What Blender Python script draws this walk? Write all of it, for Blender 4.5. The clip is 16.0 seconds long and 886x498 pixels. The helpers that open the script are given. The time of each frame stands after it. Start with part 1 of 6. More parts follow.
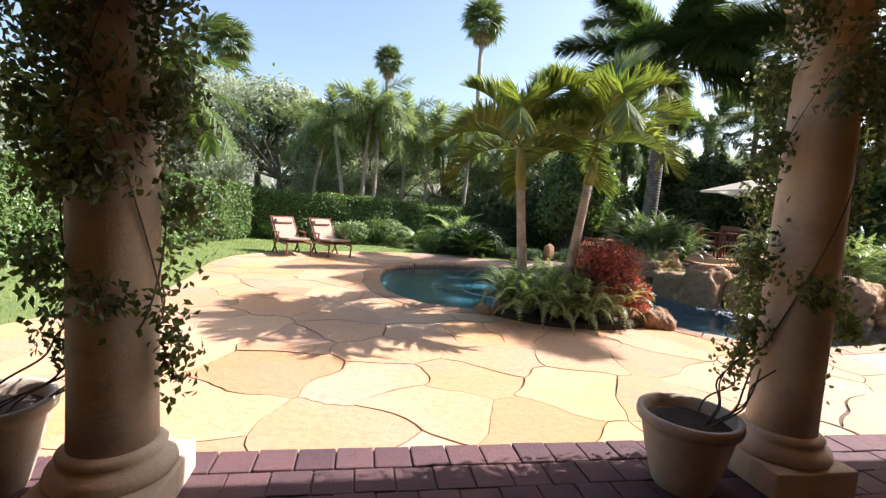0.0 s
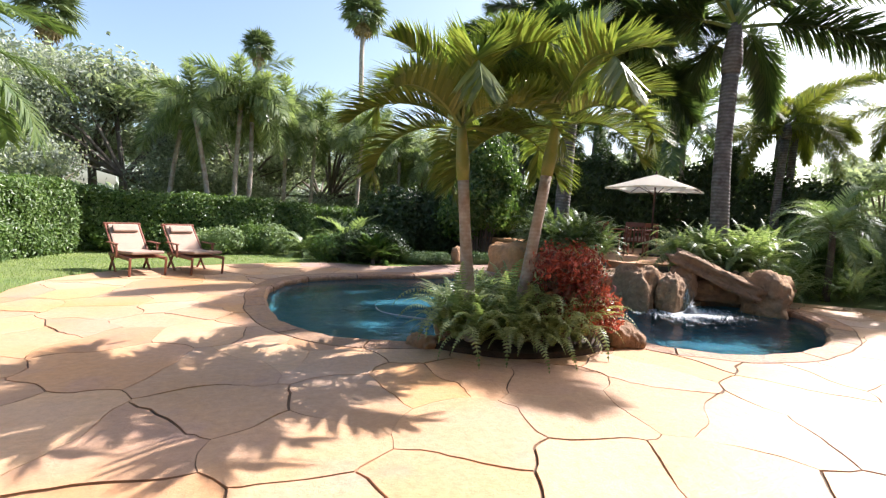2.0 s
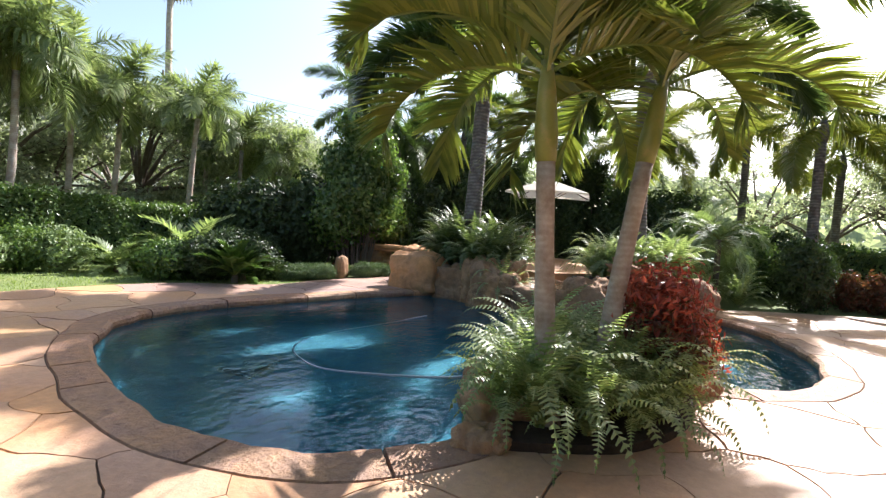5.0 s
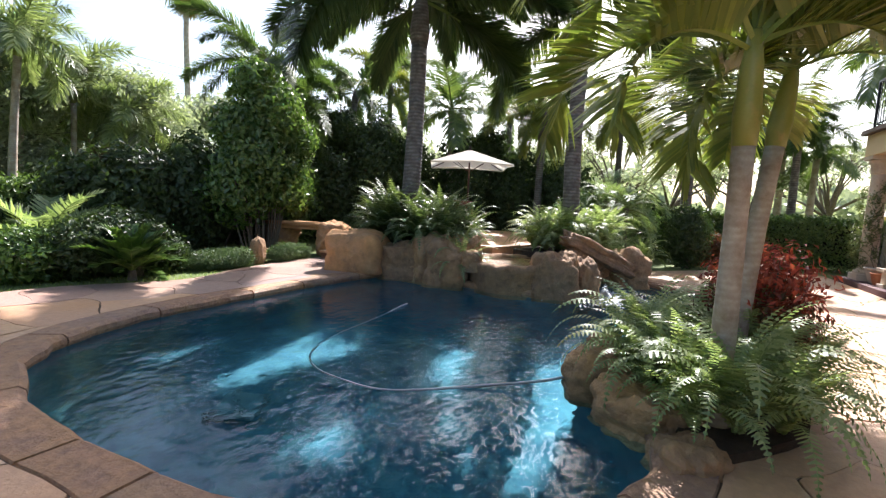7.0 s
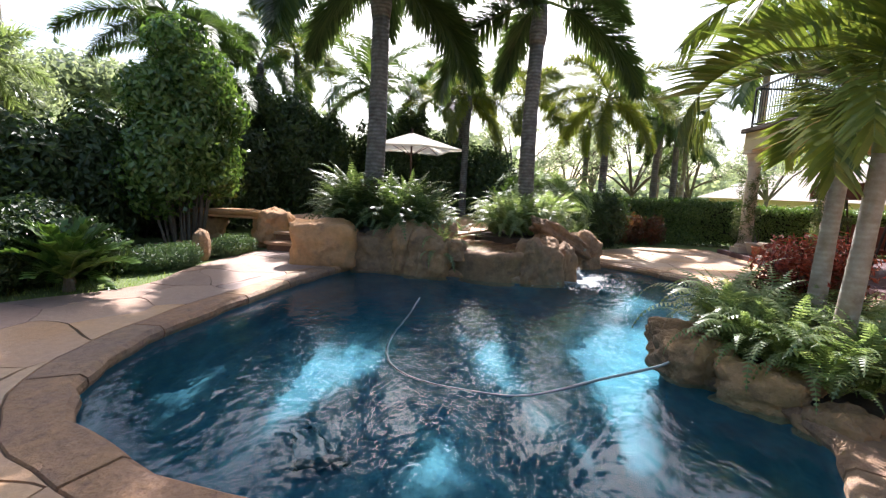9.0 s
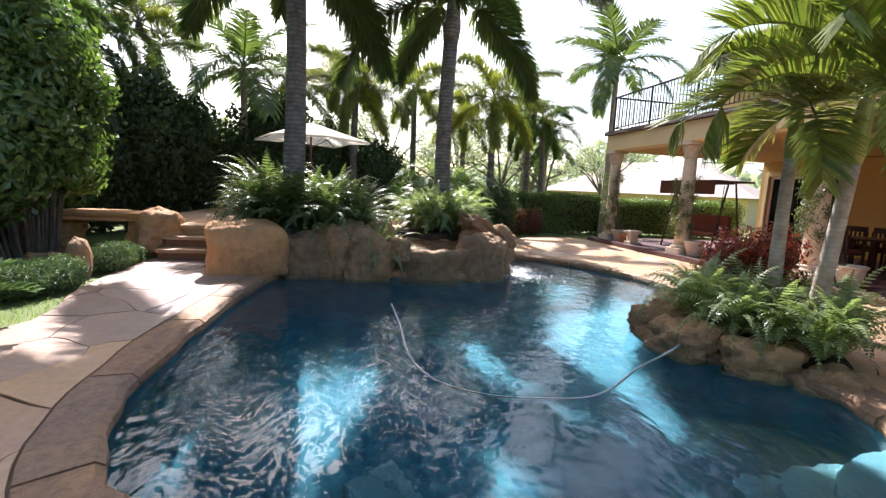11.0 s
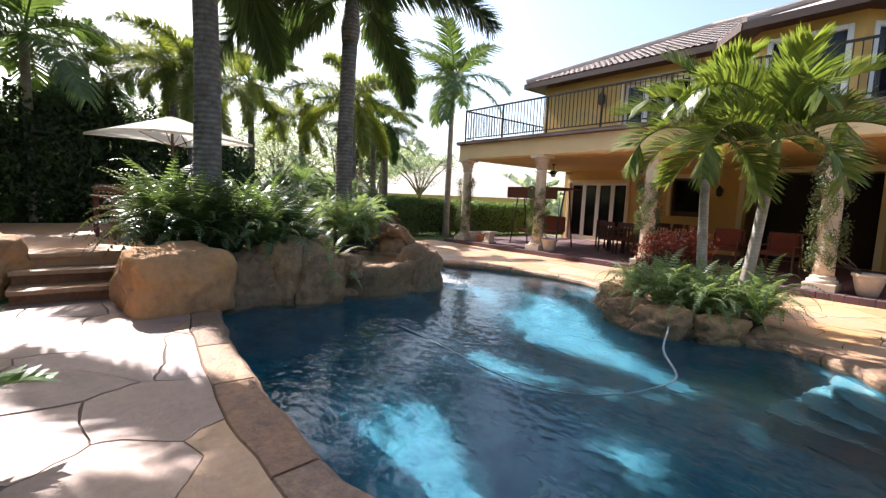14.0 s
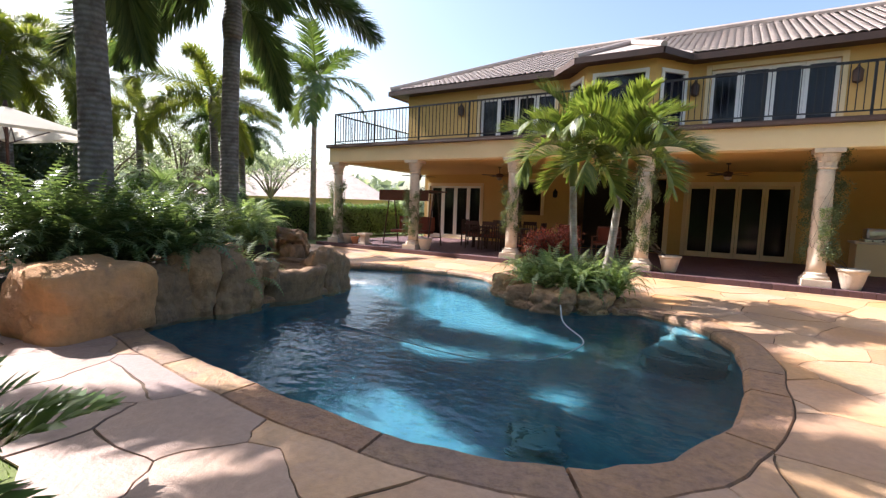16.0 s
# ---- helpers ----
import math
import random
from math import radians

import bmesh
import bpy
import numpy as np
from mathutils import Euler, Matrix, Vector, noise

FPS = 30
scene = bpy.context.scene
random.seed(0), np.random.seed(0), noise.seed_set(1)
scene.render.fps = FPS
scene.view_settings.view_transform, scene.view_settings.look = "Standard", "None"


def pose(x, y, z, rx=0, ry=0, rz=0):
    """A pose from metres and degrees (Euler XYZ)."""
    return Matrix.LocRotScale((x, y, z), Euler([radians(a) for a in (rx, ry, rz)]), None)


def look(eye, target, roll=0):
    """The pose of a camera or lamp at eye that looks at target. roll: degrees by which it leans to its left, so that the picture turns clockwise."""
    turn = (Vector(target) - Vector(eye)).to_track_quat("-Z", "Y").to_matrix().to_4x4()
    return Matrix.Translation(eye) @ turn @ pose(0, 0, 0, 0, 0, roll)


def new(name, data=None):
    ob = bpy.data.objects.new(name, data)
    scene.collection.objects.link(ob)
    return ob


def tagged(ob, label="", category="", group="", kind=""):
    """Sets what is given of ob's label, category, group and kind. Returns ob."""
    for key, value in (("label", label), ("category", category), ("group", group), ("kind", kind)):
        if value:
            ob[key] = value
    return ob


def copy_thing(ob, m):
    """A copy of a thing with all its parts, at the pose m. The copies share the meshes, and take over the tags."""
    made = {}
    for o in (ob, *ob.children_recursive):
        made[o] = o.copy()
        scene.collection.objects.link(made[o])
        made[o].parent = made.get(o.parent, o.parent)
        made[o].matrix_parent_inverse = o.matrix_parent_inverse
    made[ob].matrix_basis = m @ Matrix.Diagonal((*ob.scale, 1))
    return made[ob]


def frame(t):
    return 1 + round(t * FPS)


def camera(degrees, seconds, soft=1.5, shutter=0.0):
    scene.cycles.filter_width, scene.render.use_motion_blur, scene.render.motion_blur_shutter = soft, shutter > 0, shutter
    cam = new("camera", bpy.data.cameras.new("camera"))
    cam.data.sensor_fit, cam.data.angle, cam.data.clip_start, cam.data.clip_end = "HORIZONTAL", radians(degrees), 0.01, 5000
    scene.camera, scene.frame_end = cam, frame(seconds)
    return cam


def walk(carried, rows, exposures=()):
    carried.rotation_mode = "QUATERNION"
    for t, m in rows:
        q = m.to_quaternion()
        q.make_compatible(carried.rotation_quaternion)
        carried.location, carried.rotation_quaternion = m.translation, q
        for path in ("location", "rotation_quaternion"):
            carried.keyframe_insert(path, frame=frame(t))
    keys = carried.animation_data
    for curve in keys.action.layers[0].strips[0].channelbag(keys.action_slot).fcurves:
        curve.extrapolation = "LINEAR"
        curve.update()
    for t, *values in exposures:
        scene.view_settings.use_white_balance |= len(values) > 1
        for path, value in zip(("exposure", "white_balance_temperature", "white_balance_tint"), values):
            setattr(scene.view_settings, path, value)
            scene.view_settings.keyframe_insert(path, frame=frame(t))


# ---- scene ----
# Camera: seconds, x, y, z, yaw, pitch, roll
cam = camera(87.86, 16.0, soft=1.3)
ROWS = [
    (0.0, 0.000, 0.000, 1.500, -9.97, -5.26, -3.84),
    (0.5, -0.042, 0.438, 1.496, -13.14, -4.98, -3.42),
    (1.0, -0.081, 0.883, 1.491, -17.28, -4.77, -2.91),
    (1.5, -0.099, 1.341, 1.475, -21.04, -4.66, -2.86),
    (2.0, -0.076, 1.791, 1.454, -24.60, -4.34, -2.87),
    (2.5, -0.080, 2.265, 1.427, -28.37, -4.20, -2.80),
    (3.0, -0.088, 2.688, 1.411, -31.07, -4.19, -2.81),
    (3.5, -0.119, 3.157, 1.387, -33.59, -4.30, -2.72),
    (4.0, -0.208, 3.657, 1.368, -36.39, -4.09, -2.96),
    (4.5, -0.318, 4.165, 1.354, -41.46, -3.08, -3.62),
    (7.0, -1.022, 6.749, 1.411, -65.83, -5.74, -2.83),
    (7.5, -1.149, 7.253, 1.426, -69.97, -6.15, -3.17),
    (8.0, -1.244, 7.770, 1.441, -73.72, -6.80, -3.08),
    (8.5, -1.337, 8.289, 1.442, -77.68, -7.19, -2.92),
    (9.0, -1.348, 8.788, 1.430, -82.15, -7.34, -2.98),
    (11.5, -0.829, 10.961, 1.422, -106.41, -7.22, -3.29),
    (12.0, -0.622, 11.421, 1.443, -110.90, -7.05, -3.61),
    (12.5, -0.407, 11.771, 1.461, -115.34, -6.85, -3.21),
    (13.0, -0.179, 12.168, 1.466, -120.24, -6.66, -3.51),
    (13.5, 0.027, 12.581, 1.471, -124.78, -6.13, -3.20),
    (14.0, 0.220, 13.008, 1.471, -128.70, -6.02, -2.59),
    (14.5, 0.391, 13.406, 1.470, -132.89, -6.20, -2.22),
    (15.0, 0.569, 13.748, 1.454, -138.09, -5.91, -2.26),
    (15.5, 0.696, 14.015, 1.484, -143.80, -5.64, -2.01),
    (16.0, 0.728, 14.267, 1.483, -148.71, -5.17, -1.97),
]
walk(cam, [(t, pose(x, y, z, 90 + pitch, roll, yaw)) for t, x, y, z, yaw, pitch, roll in ROWS],
     exposures=[(0.0, 1.3), (4.0, 1.42), (7.0, 1.47), (9.0, 1.45), (12.5, 1.46), (16.0, 1.36)])

# ---- light ----
SUN_TO = Vector((1.0, 0.08, 0.97)).normalized()
world = bpy.data.worlds.new("world")
scene.world = world
world.use_nodes = True
sky = world.node_tree.nodes.new("ShaderNodeTexSky")
sky.sky_type = "NISHITA"
sky.sun_disc = False
sky.sun_elevation = math.asin(SUN_TO.z)
sky.sun_rotation = math.atan2(SUN_TO.x, SUN_TO.y)
sky.air_density, sky.dust_density, sky.ozone_density = 1.0, 2.6, 1.0
background = world.node_tree.nodes["Background"]
world.node_tree.links.new(sky.outputs["Color"], background.inputs["Color"])
background.inputs["Strength"].default_value = 0.115
sun_data = bpy.data.lights.new("sun", "SUN")
sun_data.energy, sun_data.angle, sun_data.color = 5.0, radians(0.5), (1.0, 0.95, 0.975)
sun = new("sun", sun_data)
sun.matrix_world = look(SUN_TO * 60, (0, 0, 0))

import mathutils.geometry
# ---- materials ----
def nodes_of(name):
    m = bpy.data.materials.new(name)
    m.use_nodes = True
    nt = m.node_tree
    return m, nt, nt.nodes["Principled BSDF"]


def add(nt, kind, **values):
    n = nt.nodes.new(kind)
    for key, v in values.items():
        n.inputs[key.replace("_", " ")].default_value = v
    return n


def mixed(nt, fac, a, b, blend="MIX"):
    n = nt.nodes.new("ShaderNodeMix")
    n.data_type, n.blend_type = "RGBA", blend
    for socket, v in ((n.inputs[0], fac), (n.inputs[6], a), (n.inputs[7], b)):
        if hasattr(v, "is_linked"):
            nt.links.new(v, socket)
        else:
            socket.default_value = (*v, 1) if isinstance(v, tuple) and len(v) == 3 else v
    return n.outputs[2]


def ramp(nt, socket, lo, hi):
    n = nt.nodes.new("ShaderNodeMapRange")
    n.inputs[1].default_value, n.inputs[2].default_value = lo, hi
    nt.links.new(socket, n.inputs[0])
    return n.outputs[0]


def noise_of(nt, coords, scale, detail=4.0, rough=0.6):
    n = add(nt, "ShaderNodeTexNoise", Scale=scale, Detail=detail, Roughness=rough)
    nt.links.new(coords, n.inputs["Vector"])
    return n.outputs["Fac"]


def surface(name, c1, c2, c3=None, big=0.8, fine=30.0, rough=0.7, bump=0.3, metal=0.0, grain=0.25, piece=0.0, coords="Position", relief=0.02, tints=None):
    """Two tones in broad patches, a third in spots, a fine grain and relief, and a shift from piece to piece."""
    m, nt, b = nodes_of(name)
    if coords == "Position":
        at = nt.nodes.new("ShaderNodeNewGeometry").outputs["Position"]
    else:
        at = nt.nodes.new("ShaderNodeTexCoord").outputs["Object"]
    col = mixed(nt, ramp(nt, noise_of(nt, at, big), 0.35, 0.65), c1, c2)
    if c3:
        col = mixed(nt, ramp(nt, noise_of(nt, at, big * 2.7, 6.0), 0.55, 0.75), col, c3)
    g = noise_of(nt, at, fine, 6.0, 0.7)
    shade = ramp(nt, g, 0.25, 0.75)
    dark = mixed(nt, shade, (1 - grain,) * 3, (1.0, 1.0, 1.0))
    col = mixed(nt, 1.0, col, dark, "MULTIPLY")
    if piece:
        info = nt.nodes.new("ShaderNodeObjectInfo").outputs["Random"]
        tone = mixed(nt, info, (1 - piece, 1 - piece, 1 - piece * 0.8), (1 + piece * 0.35, 1 + piece * 0.3, 1 + piece * 0.3))
        col = mixed(nt, 1.0, col, tone, "MULTIPLY")
        for spread, tint in tints or ():
            many = nt.nodes.new("ShaderNodeMath")
            many.operation = "MULTIPLY"
            many.inputs[1].default_value = spread
            part_of = nt.nodes.new("ShaderNodeMath")
            part_of.operation = "FRACT"
            nt.links.new(info, many.inputs[0])
            nt.links.new(many.outputs[0], part_of.inputs[0])
            col = mixed(nt, 1.0, col, mixed(nt, ramp(nt, part_of.outputs[0], 0.35, 1.0), (1.0, 1.0, 1.0), tint), "MULTIPLY")
    nt.links.new(col, b.inputs["Base Color"])
    b.inputs["Roughness"].default_value = rough
    b.inputs["Metallic"].default_value = metal
    if bump:
        bn = add(nt, "ShaderNodeBump", Strength=bump, Distance=relief)
        nt.links.new(g, bn.inputs["Height"])
        nt.links.new(bn.outputs[0], b.inputs["Normal"])
    return m


def leaf(name, c1, c2, rough=0.42, through_light=0.35, spec=0.5):
    """Leaves: a tone for each leaf, light that shines through, a waxy gloss."""
    m, nt, b = nodes_of(name)
    geo = nt.nodes.new("ShaderNodeNewGeometry")
    patch = ramp(nt, noise_of(nt, geo.outputs["Position"], 1.7, 2.0), 0.3, 0.7)
    col = mixed(nt, geo.outputs["Random Per Island"], c1, c2)
    col = mixed(nt, 1.0, col, mixed(nt, patch, (0.9, 0.94, 1.05), (1.34, 1.3, 1.42)), "MULTIPLY")
    nt.links.new(col, b.inputs["Base Color"])
    b.inputs["Roughness"].default_value = rough
    b.inputs["Specular IOR Level"].default_value = spec
    t = nt.nodes.new("ShaderNodeBsdfTranslucent")
    nt.links.new(mixed(nt, 1.0, col, (1.6, 1.7, 0.9), "MULTIPLY"), t.inputs["Color"])
    mix = nt.nodes.new("ShaderNodeMixShader")
    mix.inputs[0].default_value = through_light
    nt.links.new(b.outputs[0], mix.inputs[1])
    nt.links.new(t.outputs[0], mix.inputs[2])
    nt.links.new(mix.outputs[0], nt.nodes["Material Output"].inputs["Surface"])
    return m


def ringed(name, c1, c2, every, rough=0.8, ridge=0.5):
    """Palm bark: grey with the rings that fallen leaves left."""
    m, nt, b = nodes_of(name)
    at = nt.nodes.new("ShaderNodeNewGeometry").outputs["Position"]
    w = add(nt, "ShaderNodeTexWave", Scale=every, Distortion=2.5, Detail=3.0)
    w.bands_direction = "Z"
    w.inputs["Detail Scale"].default_value = 1.2
    nt.links.new(at, w.inputs["Vector"])
    stain = ramp(nt, noise_of(nt, at, 6.0, 8.0, 0.7), 0.38, 0.66)
    col = mixed(nt, w.outputs["Fac"], c1, c2)
    col = mixed(nt, stain, col, (0.62 * c2[0], 0.52 * c2[1], 0.45 * c2[2]))
    nt.links.new(col, b.inputs["Base Color"])
    b.inputs["Roughness"].default_value = rough
    bn = add(nt, "ShaderNodeBump", Strength=ridge, Distance=0.02)
    nt.links.new(w.outputs["Fac"], bn.inputs["Height"])
    nt.links.new(bn.outputs[0], b.inputs["Normal"])
    return m


def water_surface(name, scale, strength, tint):
    m, nt, b = nodes_of(name)
    at = nt.nodes.new("ShaderNodeNewGeometry").outputs["Position"]
    b.inputs["Base Color"].default_value = (*tint, 1)
    b.inputs["Transmission Weight"].default_value = 1.0
    b.inputs["Roughness"].default_value = 0.0
    b.inputs["IOR"].default_value = 1.33
    # three trains of ripples that cross at angles, and a slow swell
    total = None
    for angle, size, weight in ((20, scale, 1.0), (75, scale * 1.7, 0.55), (-35, scale * 0.45, 1.5)):
        turn = nt.nodes.new("ShaderNodeMapping")
        turn.inputs["Rotation"].default_value = (0, 0, radians(angle))
        turn.inputs["Scale"].default_value = (0.85, 1.2, 1.0)
        nt.links.new(at, turn.inputs["Vector"])
        n = noise_of(nt, turn.outputs[0], size, 1.5, 0.5)
        s = nt.nodes.new("ShaderNodeMath")
        s.operation = "MULTIPLY_ADD"
        s.inputs[1].default_value = weight
        nt.links.new(n, s.inputs[0])
        if total:
            nt.links.new(total, s.inputs[2])
        else:
            s.inputs[2].default_value = 0.0
        total = s.outputs[0]
    bn = add(nt, "ShaderNodeBump", Strength=strength, Distance=0.05)
    nt.links.new(total, bn.inputs["Height"])
    nt.links.new(bn.outputs[0], b.inputs["Normal"])
    return m


def clear_glass(name, tint=(0.55, 0.6, 0.65)):
    m, nt, b = nodes_of(name)
    b.inputs["Base Color"].default_value = (*tint, 1)
    b.inputs["Transmission Weight"].default_value = 1.0
    b.inputs["Roughness"].default_value = 0.01
    b.inputs["IOR"].default_value = 1.25
    return m


M_STONE = surface("flagstone", (0.67, 0.395, 0.19), (0.63, 0.43, 0.29), (0.53, 0.345, 0.25), 0.5, 16, 0.52, 0.5, grain=0.3, piece=0.2, tints=[(7.3, (1.0, 0.88, 0.72)), (13.7, (0.96, 0.95, 1.04))])
# Greyer stone of the far deck, also darkened to carry the tree shade there.
M_STONE_DIMMED = surface("grey_shade_toned_flagstone", (0.50, 0.325, 0.23), (0.45, 0.31, 0.245), (0.37, 0.245, 0.195), 0.6, 16, 0.5, 0.5, grain=0.3, piece=0.18, tints=[(7.3, (1.0, 0.9, 0.82)), (13.7, (0.92, 0.95, 1.05))])
M_COPING = surface("coping_stone", (0.62, 0.37, 0.185), (0.48, 0.30, 0.195), (0.32, 0.19, 0.135), 3.2, 14, 0.62, 1.0, grain=0.52, piece=0.24, relief=0.035, tints=[(7.3, (1.0, 0.86, 0.72)), (13.7, (0.88, 0.88, 1.0))])
M_JOINT = surface("joint_mortar", (0.10, 0.065, 0.04), (0.16, 0.10, 0.06), None, 3, 40, 0.9, 0.3)
M_ROCK = surface("sandstone_boulder", (0.58, 0.34, 0.165), (0.46, 0.29, 0.165), (0.24, 0.15, 0.095), 1.7, 8, 0.85, 0.8, grain=0.45, piece=0.26, relief=0.06, tints=[(7.3, (0.86, 0.82, 0.8))])
# Lit copy of the boulder stone: warm bounced light and sun put into its orange.
M_ROCK_LIT = surface("lit_boulder", (0.70, 0.355, 0.14), (0.60, 0.325, 0.165), (0.38, 0.21, 0.115), 1.2, 9, 0.85, 0.7, grain=0.35, relief=0.05)
M_RISER = surface("red_brown_riser", (0.36, 0.16, 0.075), (0.28, 0.13, 0.07), (0.20, 0.09, 0.05), 3, 25, 0.85, 0.6, grain=0.4)
M_BRICK = surface("paver_brick", (0.155, 0.075, 0.072), (0.13, 0.068, 0.072), (0.105, 0.058, 0.066), 4, 60, 0.8, 0.4, grain=0.3, piece=0.3)
M_SOIL = surface("garden_soil", (0.05, 0.032, 0.02), (0.09, 0.06, 0.04), None, 6, 40, 0.95, 0.8, grain=0.5)
M_GRASS_BED = surface("lawn_bed", (0.13, 0.19, 0.05), (0.20, 0.24, 0.07), (0.10, 0.14, 0.04), 0.7, 45, 0.9, 0.6, grain=0.4)
M_STUCCO = surface("ochre_stucco", (0.66, 0.42, 0.14), (0.60, 0.37, 0.12), None, 0.6, 90, 0.85, 0.15, grain=0.12)
M_CREAM = surface("cream_stucco", (0.78, 0.62, 0.36), (0.72, 0.56, 0.32), None, 0.7, 80, 0.8, 0.15, grain=0.1)
M_COLUMN = surface("cast_stone", (0.74, 0.63, 0.50), (0.62, 0.50, 0.38), (0.52, 0.40, 0.30), 2.5, 50, 0.8, 0.3, grain=0.2)
M_WHITE = surface("white_paint", (0.80, 0.78, 0.73), (0.74, 0.72, 0.67), None, 2, 60, 0.5, 0.05, grain=0.08)
M_BROWN = surface("dark_brown_trim", (0.075, 0.035, 0.022), (0.055, 0.027, 0.018), None, 3, 40, 0.6, 0.1, grain=0.2)
M_TILE = surface("roof_tile", (0.52, 0.43, 0.37), (0.45, 0.37, 0.32), (0.37, 0.30, 0.26), 1.2, 30, 0.85, 0.4, grain=0.3, piece=0.2)
M_IRON = surface("black_iron", (0.018, 0.018, 0.02), (0.03, 0.028, 0.028), None, 6, 60, 0.45, 0.1, 0.6, grain=0.3)
M_BLIND = surface("dark_blind", (0.020, 0.022, 0.045), (0.028, 0.03, 0.055), None, 2, 40, 0.7, 0.05, grain=0.15)
# Near-black colour that stands in for the shade inside the rooms.
M_DARKROOM = surface("interior_shade", (0.05, 0.035, 0.025), (0.035, 0.026, 0.02), None, 1, 20, 0.8, 0.0)
M_TEAK = surface("oiled_teak", (0.27, 0.095, 0.055), (0.20, 0.07, 0.042), (0.33, 0.13, 0.08), 5, 70, 0.5, 0.2, grain=0.35)
M_CUSHION = surface("beige_cushion", (0.43, 0.30, 0.225), (0.37, 0.26, 0.20), None, 4, 140, 0.9, 0.3, grain=0.12)
M_RUST = surface("terracotta_fabric", (0.26, 0.06, 0.032), (0.21, 0.05, 0.028), None, 4, 120, 0.85, 0.2, grain=0.2)
M_CANVAS = surface("canvas_cream", (0.80, 0.76, 0.67), (0.74, 0.70, 0.62), None, 2, 150, 0.8, 0.1, grain=0.08)
nt = M_CANVAS.node_tree
shine = add(nt, "ShaderNodeBsdfTranslucent", Color=(0.82, 0.77, 0.66, 1))
both = add(nt, "ShaderNodeMixShader", Fac=0.5)
nt.links.new(nt.nodes["Principled BSDF"].outputs[0], both.inputs[1])
nt.links.new(shine.outputs[0], both.inputs[2])
nt.links.new(both.outputs[0], nt.nodes["Material Output"].inputs["Surface"])
M_DARKWOOD = surface("dark_mahogany", (0.075, 0.024, 0.016), (0.05, 0.018, 0.013), (0.10, 0.034, 0.02), 5, 70, 0.45, 0.2, grain=0.3)
M_AWNING = surface("brown_canopy_fabric", (0.15, 0.055, 0.032), (0.12, 0.045, 0.028), None, 4, 120, 0.85, 0.2, grain=0.2)
M_POT = surface("pale_clay_pot", (0.62, 0.53, 0.42), (0.54, 0.45, 0.36), (0.46, 0.38, 0.30), 5, 60, 0.8, 0.3, grain=0.2)
M_CLAY = surface("terracotta", (0.50, 0.20, 0.09), (0.44, 0.17, 0.08), None, 6, 60, 0.8, 0.3)
M_STEEL = surface("brushed_steel", (0.55, 0.55, 0.55), (0.48, 0.48, 0.48), None, 4, 150, 0.3, 0.1, 1.0, grain=0.15)
M_HOSE = surface("pale_hose", (0.40, 0.44, 0.46), (0.34, 0.38, 0.41), None, 8, 60, 0.5, 0.1)
# Blue plaster; its strong mottling stands in for rippled light on the floor.
M_BASIN = surface("dappled_blue_plaster", (0.022, 0.135, 0.195), (0.065, 0.225, 0.27), (0.012, 0.09, 0.16), 3.6, 14, 0.8, 0.1, grain=0.4)
M_STEP = surface("pale_pool_step", (0.16, 0.30, 0.32), (0.12, 0.25, 0.28), None, 2, 30, 0.7, 0.1)
M_BARK = surface("grey_bark", (0.17, 0.13, 0.10), (0.24, 0.20, 0.16), (0.11, 0.085, 0.065), 3, 30, 0.9, 0.9, grain=0.5)
M_PALM_BARK = ringed("ringed_palm_bark", (0.47, 0.42, 0.365), (0.41, 0.36, 0.31), 7.0, ridge=0.07)
M_ROYAL_BARK = ringed("royal_palm_bark", (0.24, 0.22, 0.205), (0.15, 0.135, 0.125), 4.2)
M_SHAFT = surface("green_crownshaft", (0.27, 0.28, 0.075), (0.21, 0.235, 0.06), (0.32, 0.27, 0.09), 4, 60, 0.4, 0.1, grain=0.15)
M_STALK = surface("leaf_stalk", (0.20, 0.26, 0.06), (0.16, 0.21, 0.05), None, 4, 60, 0.5, 0.1)
M_FROND = leaf("palm_leaflet", (0.095, 0.138, 0.028), (0.23, 0.255, 0.058), 0.34, 0.3, 0.6)
M_ROYAL = leaf("royal_leaflet", (0.045, 0.08, 0.022), (0.10, 0.145, 0.038), 0.42, 0.38)
M_ROYALDARK = leaf("deep_royal_leaflet", (0.042, 0.072, 0.024), (0.10, 0.135, 0.045), 0.38, 0.4)
M_YELLOWISH = leaf("sunlit_leaflet", (0.13, 0.16, 0.03), (0.22, 0.22, 0.05), 0.45, 0.4)
M_COCO = leaf("coconut_leaflet", (0.07, 0.11, 0.035), (0.13, 0.17, 0.05), 0.4, 0.3)
M_FANLEAF = leaf("fan_leaf", (0.07, 0.10, 0.04), (0.14, 0.17, 0.08), 0.5, 0.2)
M_DRY = leaf("dry_leaf", (0.30, 0.22, 0.10), (0.20, 0.14, 0.07), 0.8, 0.2)
M_FERN = leaf("fern_leaf", (0.125, 0.18, 0.07), (0.29, 0.335, 0.165), 0.38, 0.45)
M_HEDGE = leaf("hedge_leaf", (0.055, 0.105, 0.022), (0.13, 0.19, 0.05), 0.4, 0.3)
M_GLOSSY = leaf("glossy_leaf", (0.035, 0.075, 0.016), (0.11, 0.18, 0.04), 0.28, 0.25)
M_SHINY = leaf("shiny_leaf", (0.05, 0.10, 0.022), (0.15, 0.22, 0.06), 0.25, 0.3, 0.7)
M_DARKLEAF = leaf("dark_leaf", (0.028, 0.05, 0.014), (0.055, 0.085, 0.025), 0.45, 0.25)
M_VINE = leaf("vine_leaf", (0.055, 0.075, 0.03), (0.13, 0.15, 0.065), 0.4, 0.4)
M_GREYPALM = leaf("grey_palm_leaflet", (0.11, 0.15, 0.06), (0.25, 0.29, 0.14), 0.3, 0.38, 0.7)
